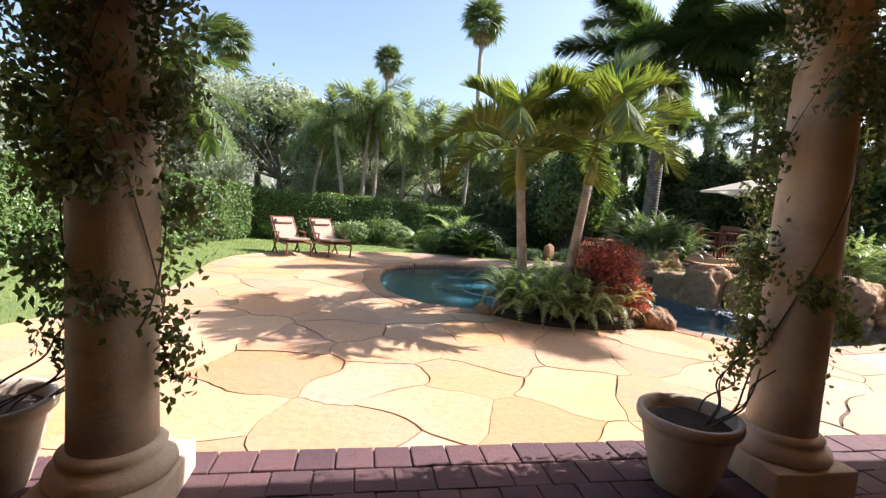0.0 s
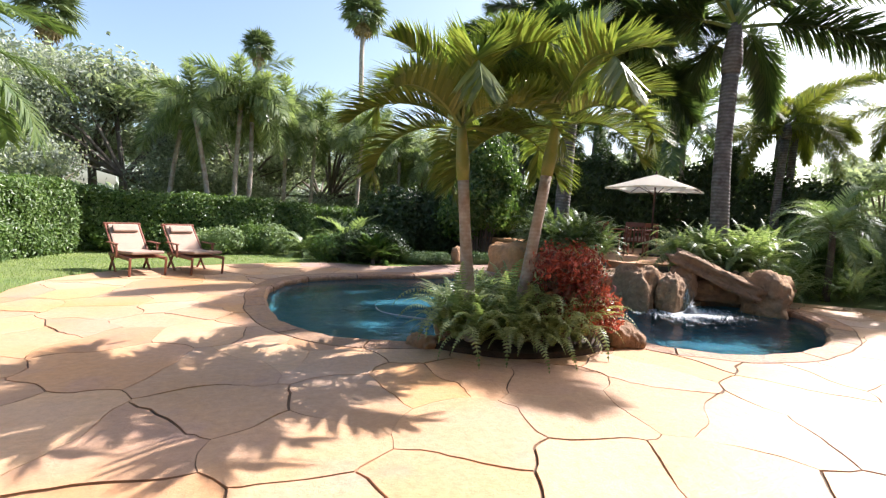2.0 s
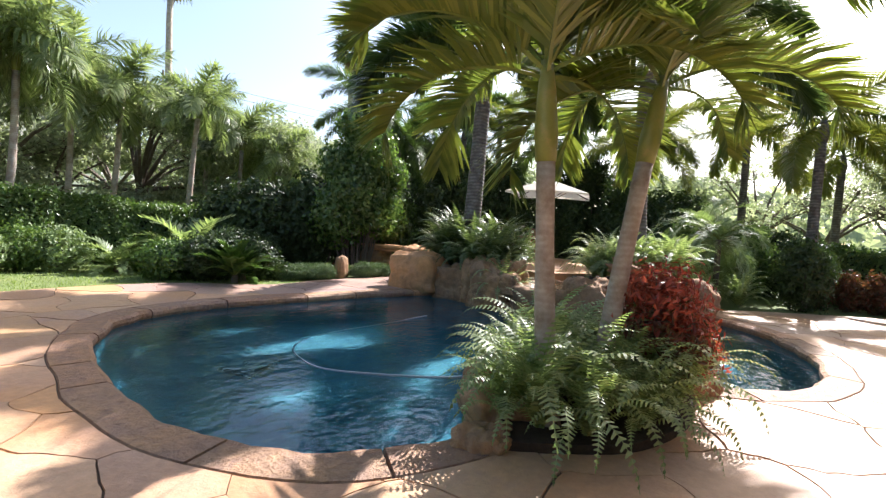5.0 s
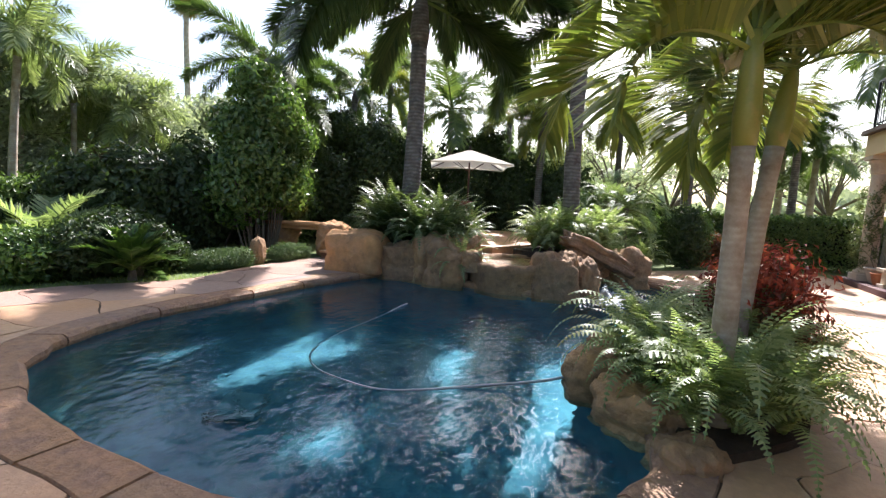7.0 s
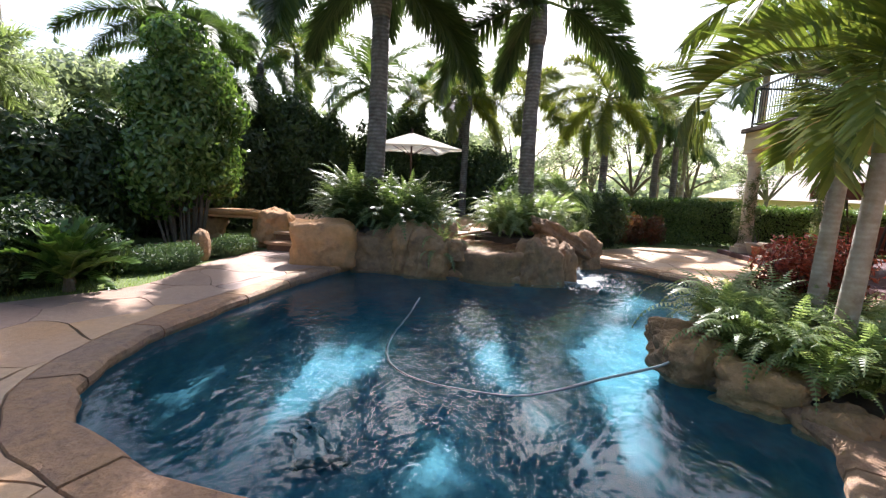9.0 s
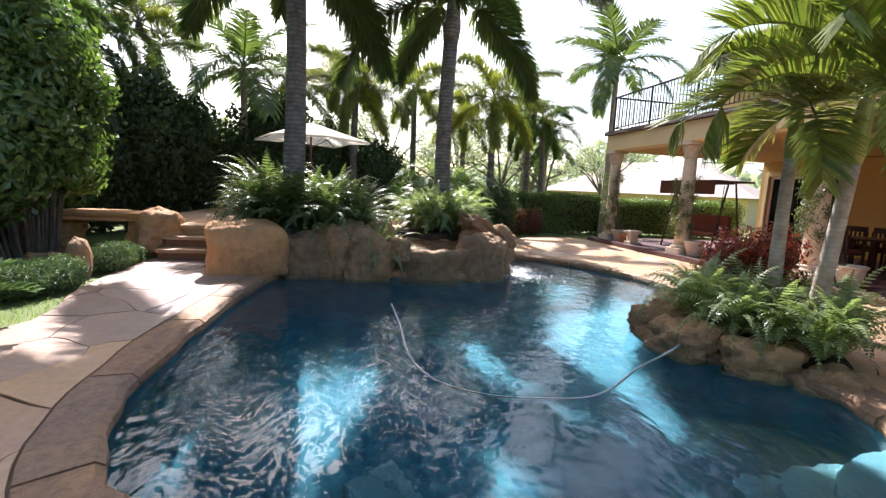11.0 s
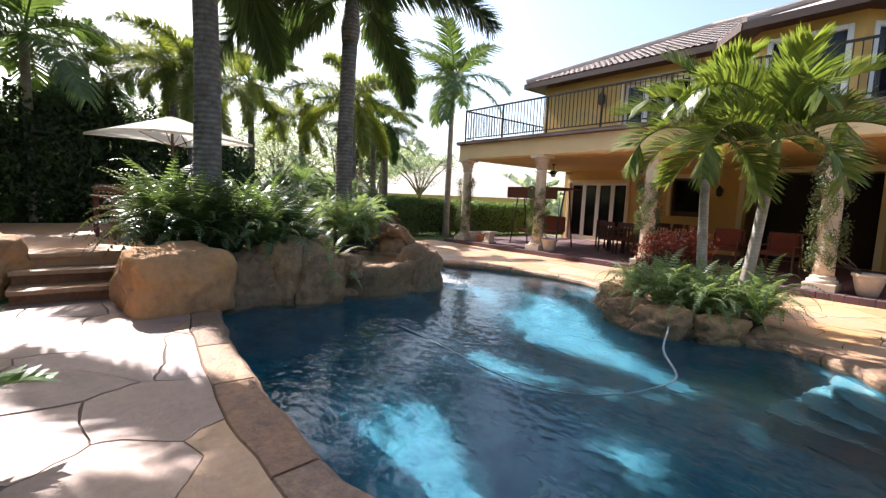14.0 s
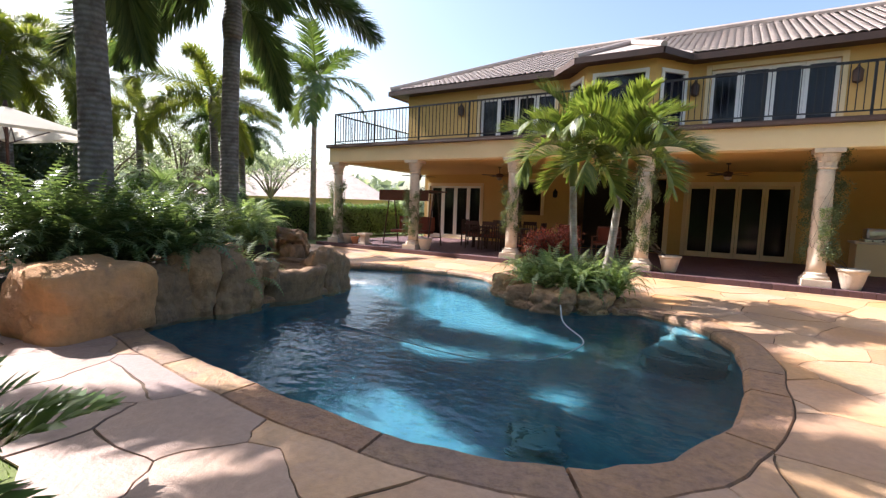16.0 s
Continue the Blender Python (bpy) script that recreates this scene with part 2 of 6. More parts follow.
# Leaves of far trees: haze and bleaching sunlight are put into this pale colour.
M_FAR = leaf("hazed_far_leaf", (0.16, 0.185, 0.135), (0.32, 0.345, 0.265), 0.45, 0.42)
M_DEEPFERN = leaf("deep_fern_leaf", (0.055, 0.09, 0.03), (0.16, 0.20, 0.085), 0.34, 0.36)
M_PALE = leaf("pale_shrub_leaf", (0.14, 0.20, 0.075), (0.23, 0.29, 0.13), 0.5, 0.3)
M_RED = leaf("red_leaf", (0.14, 0.028, 0.024), (0.40, 0.082, 0.055), 0.3, 0.35)
M_REDGREEN = leaf("bronze_leaf", (0.07, 0.05, 0.02), (0.16, 0.05, 0.025), 0.35, 0.3)
M_JUNIPER = leaf("juniper_needle", (0.06, 0.10, 0.04), (0.12, 0.17, 0.07), 0.6, 0.2)
M_BLADE = leaf("grass_blade", (0.14, 0.21, 0.05), (0.27, 0.32, 0.10), 0.5, 0.35)
M_WATER = water_surface("pool_water", 8.5, 0.15, (0.46, 0.83, 0.95))
M_SPA = water_surface("spa_water", 9.0, 0.4, (0.8, 0.92, 0.95))
M_FOAM = surface("white_foam", (0.80, 0.84, 0.86), (0.7, 0.76, 0.8), None, 8, 40, 0.6, 0.5)
M_GLASS = clear_glass("window_glass")


# ---- builders ----
def finish(name, bm, material, smooth=False):
    me = bpy.data.meshes.new(name)
    bm.to_mesh(me)
    bm.free()
    for m in material if isinstance(material, (list, tuple)) else [material]:
        me.materials.append(m)
    if smooth:
        me.polygons.foreach_set("use_smooth", [True] * len(me.polygons))
    return me


def part(name, bm, material, parent, label="", smooth=False, at=None):
    """A mesh object out of a bmesh, or on a mesh that is there already, under its thing."""
    me = bm if isinstance(bm, bpy.types.Mesh) else finish(name, bm, material, smooth)
    ob = new(name, me)
    if at is not None:
        ob.matrix_basis = at
    if parent is not None:
        ob.parent = parent
    if label:
        ob["label"] = label
    return ob


def thing(name, label, category, at=None, group="", kind=""):
    ob = new(name)
    ob.empty_display_size = 0.1
    if at is not None:
        ob.matrix_basis = at
    return tagged(ob, label, category, group, kind)


def box(bm, x0, y0, z0, x1, y1, z1, bevel=0.0):
    geom = bmesh.ops.create_cube(bm, size=1.0, matrix=Matrix.Translation(((x0 + x1) / 2, (y0 + y1) / 2, (z0 + z1) / 2)) @ Matrix.Diagonal((abs(x1 - x0), abs(y1 - y0), abs(z1 - z0), 1)))
    if bevel:
        edges = list({e for v in geom["verts"] for e in v.link_edges})
        bmesh.ops.bevel(bm, geom=edges, offset=bevel, segments=2, affect="EDGES", profile=0.6)
    return bm


def boxed(*a, bevel=0.0):
    return box(bmesh.new(), *a, bevel=bevel)


def lathe(bm, profile, segments=24, centre=(0, 0)):
    rings = []
    for r, z in profile:
        rings.append([bm.verts.new((centre[0] + r * math.cos(2 * math.pi * k / segments), centre[1] + r * math.sin(2 * math.pi * k / segments), z)) for k in range(segments)])
    for a, b in zip(rings, rings[1:]):
        for k in range(segments):
            bm.faces.new((a[k], a[(k + 1) % segments], b[(k + 1) % segments], b[k]))
    bm.faces.new(rings[-1])
    bm.faces.new(rings[0][::-1])
    return bm


def tube(bm, path, radii, segments=8):
    """A round bar along a path, with a radius at each point."""
    path = [Vector(p) for p in path]
    rings = []
    side = None
    for k, p in enumerate(path):
        t = (path[min(k + 1, len(path) - 1)] - path[max(k - 1, 0)]).normalized()
        if side is None or abs(side.dot(t)) > 0.95:
            side = t.cross(Vector((0.31, 0.77, 0.2))).normalized()
        side = (side - t * side.dot(t)).normalized()
        up = t.cross(side)
        r = radii[k] if isinstance(radii, (list, tuple)) else radii
        rings.append([bm.verts.new(p + (side * math.cos(a) + up * math.sin(a)) * r) for a in (2 * math.pi * j / segments for j in range(segments))])
    for a, b in zip(rings, rings[1:]):
        for j in range(segments):
            bm.faces.new((a[j], a[(j + 1) % segments], b[(j + 1) % segments], b[j]))
    bm.faces.new(rings[-1])
    bm.faces.new(rings[0][::-1])
    return bm


def mesh_of(name, verts, faces, material, smooth=False):
    """A mesh from arrays; all faces have the same number of corners."""
    verts, faces = np.asarray(verts, dtype=np.float32), np.asarray(faces, dtype=np.int32)
    me = bpy.data.meshes.new(name)
    me.vertices.add(len(verts))
    me.vertices.foreach_set("co", verts.ravel())
    me.loops.add(faces.size)
    me.loops.foreach_set("vertex_index", faces.ravel())
    me.polygons.add(len(faces))
    me.polygons.foreach_set("loop_start", np.arange(len(faces), dtype=np.int32) * faces.shape[1])
    me.update(calc_edges=True)
    for m in material if isinstance(material, (list, tuple)) else [material]:
        me.materials.append(m)
    me.polygons.foreach_set("use_smooth", [smooth] * len(faces))
    return me


def unit(v):
    return v / (np.linalg.norm(v, axis=-1, keepdims=True) + 1e-9)


def leaf_quads(points, outward, length, width, rng, droop=0.3):
    """One folded, pointed leaf at each point."""
    n = len(points)
    nrm = unit(outward + rng.normal(0, 0.45, (n, 3)))
    a = unit(np.cross(nrm, rng.normal(0, 1, (n, 3))) - np.array([0, 0, droop]))
    b = unit(np.cross(nrm, a))
    L = (length * rng.uniform(0.7, 1.25, (n, 1)))
    W = (width * rng.uniform(0.7, 1.25, (n, 1)))
    v = np.stack([points, points + a * L * 0.45 + b * W * 0.5 + nrm * W * 0.15, points + a * L - nrm * L * 0.08, points + a * L * 0.45 - b * W * 0.5 + nrm * W * 0.15], 1)
    return v.reshape(-1, 3), np.arange(n * 4).reshape(n, 4)


def blob_points(blobs, n, rng, shell=0.4, rough=0.22):
    """Points in the outer shell of ellipsoids (cx, cy, cz, rx, ry, rz), with lumps and gaps."""
    blobs = np.array(blobs, dtype=float)
    w = (blobs[:, 3] * blobs[:, 4] + blobs[:, 4] * blobs[:, 5] + blobs[:, 3] * blobs[:, 5])
    pick = rng.choice(len(blobs), n, p=w / w.sum())
    d = unit(rng.normal(0, 1, (n, 3)))
    lump = np.ones(n)
    for f in (3.1, 6.7, 11.0):
        k = rng.normal(0, f, (3, 3))
        lump += rough * (3.1 / f) ** 0.5 * np.prod(np.sin(d @ k + rng.uniform(0, 6, 3) + pick[:, None]), axis=1)
    r = (1 - shell * rng.uniform(0, 1, n) ** 1.6) * lump
    return blobs[pick, :3] + d * blobs[pick, 3:] * r[:, None], unit(d / blobs[pick, 3:])


def foliage(name, blobs, n, length, width, material, seed, shell=0.4, rough=0.22, droop=0.3):
    # n: how many times the leaves cover the outline
    rng = np.random.default_rng(seed)
    b = np.array(blobs, dtype=float)
    area = (4 / 3 * math.pi * (b[:, 3] * b[:, 4] + b[:, 4] * b[:, 5] + b[:, 3] * b[:, 5])).sum()
    n = int(n * area / (0.5 * length * width))
    p, d = blob_points(blobs, n, rng, shell, rough)
    keep = p[:, 2] > 0.02
    v, f = leaf_quads(p[keep], d[keep], length, width, rng, droop)
    return mesh_of(name, v, f, material)


def frond_mesh(name, length, count, leaflet, width, bend, seed, lift=25.0, plume=False, material=None, stalk=0.12, hang=0.5, twist=0.0):
    """A feather leaf that grows along +x, arches down, and carries leaflets on both sides."""
    rng = np.random.default_rng(seed)
    steps = 14
    ang = -np.radians(bend) * (np.linspace(0, 1, steps) ** 1.35)
    seg = length / (steps - 1)
    pos = np.zeros((steps, 3))
    for k in range(1, steps):
        pos[k] = pos[k - 1] + seg * np.array([np.cos(ang[k]), twist * np.sin(k / steps * 1.5), np.sin(ang[k])])
    v, f = [], []
    for k in range(steps):
        r = length * (0.011 * (1 - k / (steps - 1)) + 0.002)
        for j in range(3):
            q = 2 * math.pi * j / 3
            v.append(pos[k] + r * np.array([0, np.cos(q), np.sin(q)]))
    for k in range(steps - 1):
        for j in range(3):
            a, b, c, d = 3 * k + j, 3 * k + (j + 1) % 3, 3 * k + 3 + (j + 1) % 3, 3 * k + 3 + j
            f += [(a, b, c), (a, c, d)]
    stalk_faces = len(f)
    for k in range(count):
        s = stalk + (1 - stalk) * (k + rng.uniform(-0.2, 0.2)) / count
        s = min(max(s, 0), 0.995)
        u = s * (steps - 1)
        i = min(int(u), steps - 2)
        p = pos[i] + (pos[i + 1] - pos[i]) * (u - i)
        t = unit(pos[i + 1] - pos[i])
        up = unit(np.cross(t, np.array([0, 1.0, 0])))
        if up[2] < 0:
            up = -up
        L = leaflet * (0.35 + 0.75 * math.sin(math.pi * min(1, 0.12 + 0.86 * s)) ** 0.7) * rng.uniform(0.88, 1.1)
        for side in (-1, 1):
            a = np.radians(rng.uniform(-75, 80) if plume else lift + rng.normal(0, 7))
            out = np.array([0, side * 1.0, 0]) * np.cos(a) + up * np.sin(a)
            fwd = 0.45 + 0.75 * s
            dirn = unit(out + t * fwd + rng.normal(0, 0.06, 3))
            mid = p + dirn * L * 0.5
            tip = p + dirn * L - np.array([0, 0, hang * L * rng.uniform(0.5, 1.1)])
            flat = unit(np.cross(dirn, up if abs(np.dot(up, dirn)) < 0.9 else t)) * width
            n0 = len(v)
            v += [p - flat * 0.35, p + flat * 0.35, mid + flat * 0.5, mid - flat * 0.5, tip]
            f += [(n0, n0 + 1, n0 + 2), (n0, n0 + 2, n0 + 3), (n0 + 3, n0 + 2, n0 + 4)]
    me = mesh_of(name, np.array(v), np.array(f), [M_STALK, material])
    idx = np.zeros(len(f), dtype=np.int32)
    idx[stalk_faces:] = 1
    me.polygons.foreach_set("material_index", idx)
    return me


def fan_mesh(name, stalk, blade, count, seed, material):
    rng = np.random.default_rng(seed)
    v, f = [], []
    v += [(0, -0.015, 0), (0, 0.015, 0), (stalk, 0.012, 0), (stalk, -0.012, 0)]
    f += [(0, 1, 2), (0, 2, 3)]
    for k in range(count):
        a = math.radians(-125 + 250 * k / (count - 1))
        d = np.array([math.cos(a), math.sin(a), 0.25 * math.cos(3 * a) * 0.3])
        L = blade * (0.75 + 0.25 * math.cos(a)) * rng.uniform(0.9, 1.1)
        c = np.array([stalk, 0, 0])
        s = np.array([-math.sin(a), math.cos(a), 0]) * blade * 0.075
        m = c + d * L * 0.55
        t = c + d * L - np.array([0, 0, 0.35 * L * rng.uniform(0.5, 1.2)])
        n0 = len(v)
        v += [c, m - s, m + s, t]
        f += [(n0, n0 + 1, n0 + 2), (n0 + 1, n0 + 3, n0 + 2)]
    return mesh_of(name, np.array(v, dtype=float), np.array(f), material)


def spline(points, per=6, closed=True):
    """A smooth line through control points."""
    pts = [Vector((*p, 0)) if len(p) == 2 else Vector(p) for p in points]
    n, out = len(pts), []
    for k in range(n if closed else n - 1):
        p0, p1, p2, p3 = (pts[(k + d) % n] if closed else pts[min(max(k + d, 0), n - 1)] for d in (-1, 0, 1, 2))
        for j in range(per):
            t = j / per
            out.append(0.5 * ((2 * p1) + (p2 - p0) * t + (2 * p0 - 5 * p1 + 4 * p2 - p3) * t * t + (3 * p1 - p0 - 3 * p2 + p3) * t ** 3))
    if not closed:
        out.append(pts[-1])
    return out


def offset(loop, d):
    """A closed loop moved outwards by d (the loop runs anticlockwise)."""
    n, out = len(loop), []
    for k in range(n):
        t = (loop[(k + 1) % n] - loop[k - 1]).normalized()
        out.append(loop[k] + Vector((t.y, -t.x, 0)) * d)
    return out


def inside(p, poly):
    hit = False
    n = len(poly)
    for k in range(n):
        a, b = poly[k], poly[k - 1]
        if (a[1] > p[1]) != (b[1] > p[1]) and p[0] < (b[0] - a[0]) * (p[1] - a[1]) / (b[1] - a[1]) + a[0]:
            hit = not hit
    return hit


def filled(rings, keep):
    """Triangles between closed rings whose middle passes keep()."""
    verts, edges = [], []
    for ring in rings:
        n0 = len(verts)
        verts += [Vector((p[0], p[1])) for p in ring]
        edges += [(n0 + k, n0 + (k + 1) % len(ring)) for k in range(len(ring))]
    v, _, f, *_ = mathutils.geometry.delaunay_2d_cdt(verts, edges, [], 0, 1e-5)
    tris = []
    for tri in f:
        c = sum((v[k] for k in tri), Vector((0, 0))) / len(tri)
        if keep(c):
            tris.append(tri)
    return v, tris


def sheet(name, rings, keep, z, material, thick=0.0):
    v, tris = filled(rings, keep)
    bm = bmesh.new()
    made = {}
    def vert(k):
        if k not in made:
            made[k] = bm.verts.new((v[k].x, v[k].y, z))
        return made[k]
    for t in tris:
        try:
            bm.faces.new([vert(k) for k in t])
        except ValueError:
            pass
    bmesh.ops.recalc_face_normals(bm, faces=bm.faces)
    if bm.faces and sum(f.normal.z for f in bm.faces) < 0:
        bmesh.ops.reverse_faces(bm, faces=bm.faces)
    if thick:
        for e in [e for e in bm.edges if len(e.link_faces) == 1]:
            a, b = e.verts
            lo = [bm.verts.new((q.co.x, q.co.y, z - thick)) for q in (a, b)]
            bm.faces.new((a, b, lo[1], lo[0]))
        bmesh.ops.remove_doubles(bm, verts=bm.verts, dist=1e-5)
        bmesh.ops.recalc_face_normals(bm, faces=bm.faces)
    return finish(name, bm, material)


def boulder(size, seed, square=0.5, rough=0.16):
    """A weathered rock, its foot at z = 0: between a ball and a block, with dents."""
    bm = bmesh.new()
    bmesh.ops.create_icosphere(bm, subdivisions=5, radius=1.0)
    shift = Vector((seed * 7.3, seed * 3.1, seed * 1.7))
    for v in bm.verts:
        d = v.co.normalized()
        p = 2 + 5 * square
        r = (abs(d.x) ** p + abs(d.y) ** p + abs(d.z) ** p) ** (-1 / p)
        r *= 1 + rough * noise.noise(d * 1.3 + shift) + rough * 0.5 * noise.noise(d * 3.1 + shift) + rough * 0.3 * abs(noise.noise(d * 5 + shift)) + rough * 0.22 * noise.noise(d * 9 + shift) - rough * 0.9 * max(0.0, 0.12 - abs(noise.noise(d * 2.2 + shift * 1.7)))
        c = d * r
        c.z = max(c.z, -0.75)
        v.co = (c.x * size[0], c.y * size[1], (c.z + 0.75) / 1.75 * size[2])
    return bm


# ---- ground, pool and deck ----
POOL = [(0.42, 8.9), (0.52, 7.9), (0.98, 7.0), (1.75, 6.6), (2.4, 6.72), (3.0, 7.18), (3.7, 6.95), (4.4, 6.25), (4.75, 5.5), (5.6, 5.0), (6.9, 5.05),
        (8.3, 5.62), (9.25, 6.5), (9.2, 7.5), (8.0, 8.0), (6.7, 8.2), (6.75, 9.6), (6.8, 10.7), (6.75, 11.4), (6.2, 11.64), (4.6, 11.85), (3.2, 11.95), (1.9, 11.88), (1.0, 11.35), (0.5, 10.2)]
DECK = [(-3.5, 2.5), (13.8, 2.5), (13.6, 4.4), (11.8, 6.1), (10.5, 7.2), (9.6, 8.2), (8.0, 9.5), (7.4, 11.0), (7.3, 12.2), (7.7, 12.5), (7.7, 13.7), (5.4, 13.7), (3.9, 13.4),
        (2.6, 14.1), (1.2, 14.15), (-0.6, 13.7), (-2.4, 12.6), (-3.1, 10.7), (-2.8, 7.4), (-3.6, 5.2)]
water_line = spline(POOL, 6)
rim = offset(water_line, 0.40)
deck_edge = spline(DECK[2:], 3, closed=False) + [Vector((-3.5, 2.5, 0)), Vector((13.8, 2.5, 0))]
FAR = 400.0
square = [Vector((-FAR, -FAR, 0)), Vector((FAR, -FAR, 0)), Vector((FAR, FAR, 0)), Vector((-FAR, FAR, 0))]
hole = offset(water_line, 0.2)
ground = new("ground", sheet("ground", [square, hole], lambda c: not inside(c, hole), -0.03, M_GRASS_BED))
tagged(ground, "green lawn that runs out to the horizon", "lawn", kind="structure")
deck = new("deck", sheet("deck", [deck_edge, hole], lambda c: inside(c, deck_edge) and not inside(c, hole), -0.014, M_JOINT))
tagged(deck, "orange-tan flagstone pool deck with dark uneven joints", "deck", kind="structure")

pool = thing("pool", "free-form swimming pool with deep blue plaster", "pool", kind="structure")
bm = bmesh.new()
low = [bm.verts.new((p.x, p.y, -1.45)) for p in offset(water_line, -0.25)]
mid = [bm.verts.new((p.x, p.y, -1.15)) for p in offset(water_line, -0.03)]
top = [bm.verts.new((p.x, p.y, -0.03)) for p in offset(water_line, 0.02)]
for a, b in ((low, mid), (mid, top)):
    for k in range(len(a)):
        bm.faces.new((a[k], a[(k + 1) % len(a)], b[(k + 1) % len(a)], b[k]))
bm.faces.new(low[::-1])
bmesh.ops.triangulate(bm, faces=[f for f in bm.faces if len(f.verts) > 4])
bmesh.ops.recalc_face_normals(bm, faces=bm.faces)
bmesh.ops.reverse_faces(bm, faces=bm.faces)
part("basin", bm, M_BASIN, pool, "deep blue plaster basin", True)
for depth, reach in ((-0.30, 0.34), (-0.62, 0.62), (-0.94, 0.88)):
    arc = [p for p in water_line if p.y < 8.0 and p.x < 1.3]
    centre = Vector((2.4, 8.4, 0))
    bm = bmesh.new()
    out = [Vector((p.x, p.y, 0)) for p in arc]
    inn = [p + (centre - p).normalized() * (0.02 + reach * math.sin(math.pi * k / (len(out) - 1)) ** 0.6) for k, p in enumerate(out)]
    rows = [[bm.verts.new((p.x, p.y, z)) for p in line] for line, z in ((out, depth), (inn, depth), (inn, -1.44), (out, -1.44))]
    for a, b in zip(rows, rows[1:]):
        for k in range(len(a) - 1):
            bm.faces.new((a[k], a[k + 1], b[k + 1], b[k]))
    for k in (0, -1):
        bm.faces.new([line[k] for line in rows])
    bmesh.ops.recalc_face_normals(bm, faces=bm.faces)
    part("pool_step", bm, M_STEP, pool, "pale curved entry step under water")
water = new("water", sheet("water", [offset(water_line, 0.01)], lambda c: inside(c, water_line), -0.11, M_WATER))
water.visible_shadow = False
tagged(water, "rippled blue pool water with sparkling reflections", "water", kind="structure")


def wobble(p, amount=0.07):
    q = Vector((p[0], p[1], 0))
    return Vector((p[0] + amount * noise.noise(q * 1.9), p[1] + amount * noise.noise(q * 1.9 + Vector((31, 7, 0))), 0))


# ---- porch ----
PORCH_Z, PORCH_Y = 0.12, 2.5
porch = new("porch_floor", finish("porch_floor", boxed(-9, -3.6, -0.03, 13.2, PORCH_Y - 0.012, PORCH_Z - 0.012), M_JOINT))
tagged(porch, "raised porch floor of dark red brick pavers", "floor", kind="structure")

# ---- house ----
GW, UW, TOPZ = -3.6, -0.5, 2.95


def wall_pieces(bm, x0, x1, y0, y1, z0, z1, openings):
    """A wall along x with openings (left, right, sill, head)."""
    cuts = sorted({x0, x1, *(v for o in openings for v in o[:2])})
    for a, b in zip(cuts, cuts[1:]):
        here = [o for o in openings if o[0] <= a + 1e-6 and o[1] >= b - 1e-6]
        z = z0
        for o in sorted(here, key=lambda o: o[2]):
            if o[2] > z + 1e-4:
                box(bm, a, y0, z, b, y1, o[2])
            z = o[3]
        if z < z1 - 1e-4:
            box(bm, a, y0, z, b, y1, z1)
    bmesh.ops.remove_doubles(bm, verts=bm.verts, dist=1e-4)
    return bm


GROUND_OPENINGS = [(-1.1, 1.8, 0.12, 2.5), (2.5, 5.7, 0.12, 2.75), (7.0, 8.0, 1.3, 2.62), (9.7, 12.3, 0.12, 2.45)]
UPPER_OPENINGS = [(-1.45, 1.28, 3.62, 5.45), (5.6, 8.3, 3.62, 5.3), (-5.0, -3.0, 3.62, 5.4)]
house = thing("house", "two-storey ochre stucco house with columned porch and tiled roof", "house")
part("ground_wall", wall_pieces(bmesh.new(), -9, 12.6, GW - 0.25, GW, 0.0, TOPZ, GROUND_OPENINGS), M_STUCCO, house, "ochre stucco wall behind the porch")
part("upper_wall", wall_pieces(bmesh.new(), -9, 11.4, UW - 0.25, UW, 3.5, 5.8, UPPER_OPENINGS), M_STUCCO, house, "ochre stucco upper wall")
part("end_wall", boxed(12.35, -9, 0.0, 12.6, GW - 0.25, TOPZ), M_STUCCO, house)
part("end_wall", boxed(11.15, -9, 3.5, 11.4, UW - 0.25, 5.8), M_STUCCO, house)
part("rear_wall", boxed(-9, -9.2, 0.0, 12.6, -9, 5.8), M_STUCCO, house)
part("rear_wall", boxed(-9.2, -9.2, 0.0, -9, 2.4, 5.8), M_STUCCO, house)
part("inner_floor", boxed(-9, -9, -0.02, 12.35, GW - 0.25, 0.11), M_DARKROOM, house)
part("porch_ceiling", boxed(-9, GW - 0.25, TOPZ, 12.7, 1.9, TOPZ + 0.15), M_STUCCO, house, "ochre plaster porch ceiling")
part("beam", boxed(-9, 1.9, 2.93, 12.7, 2.36, 3.44, bevel=0.012), M_CREAM, house, "cream stucco beam above the columns")
part("beam", boxed(12.35, GW, 2.93, 12.68, 1.9, 3.44), M_CREAM, house)
part("balcony_slab", boxed(-9, -9, 3.44, 12.8, 2.44, 3.52), M_BROWN, house, "dark brown balcony edge")
part("slab_moulding", boxed(-9, 2.36, 3.40, 12.76, 2.47, 3.46, bevel=0.01), M_BROWN, house)
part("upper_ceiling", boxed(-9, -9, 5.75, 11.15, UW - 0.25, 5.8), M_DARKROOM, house)

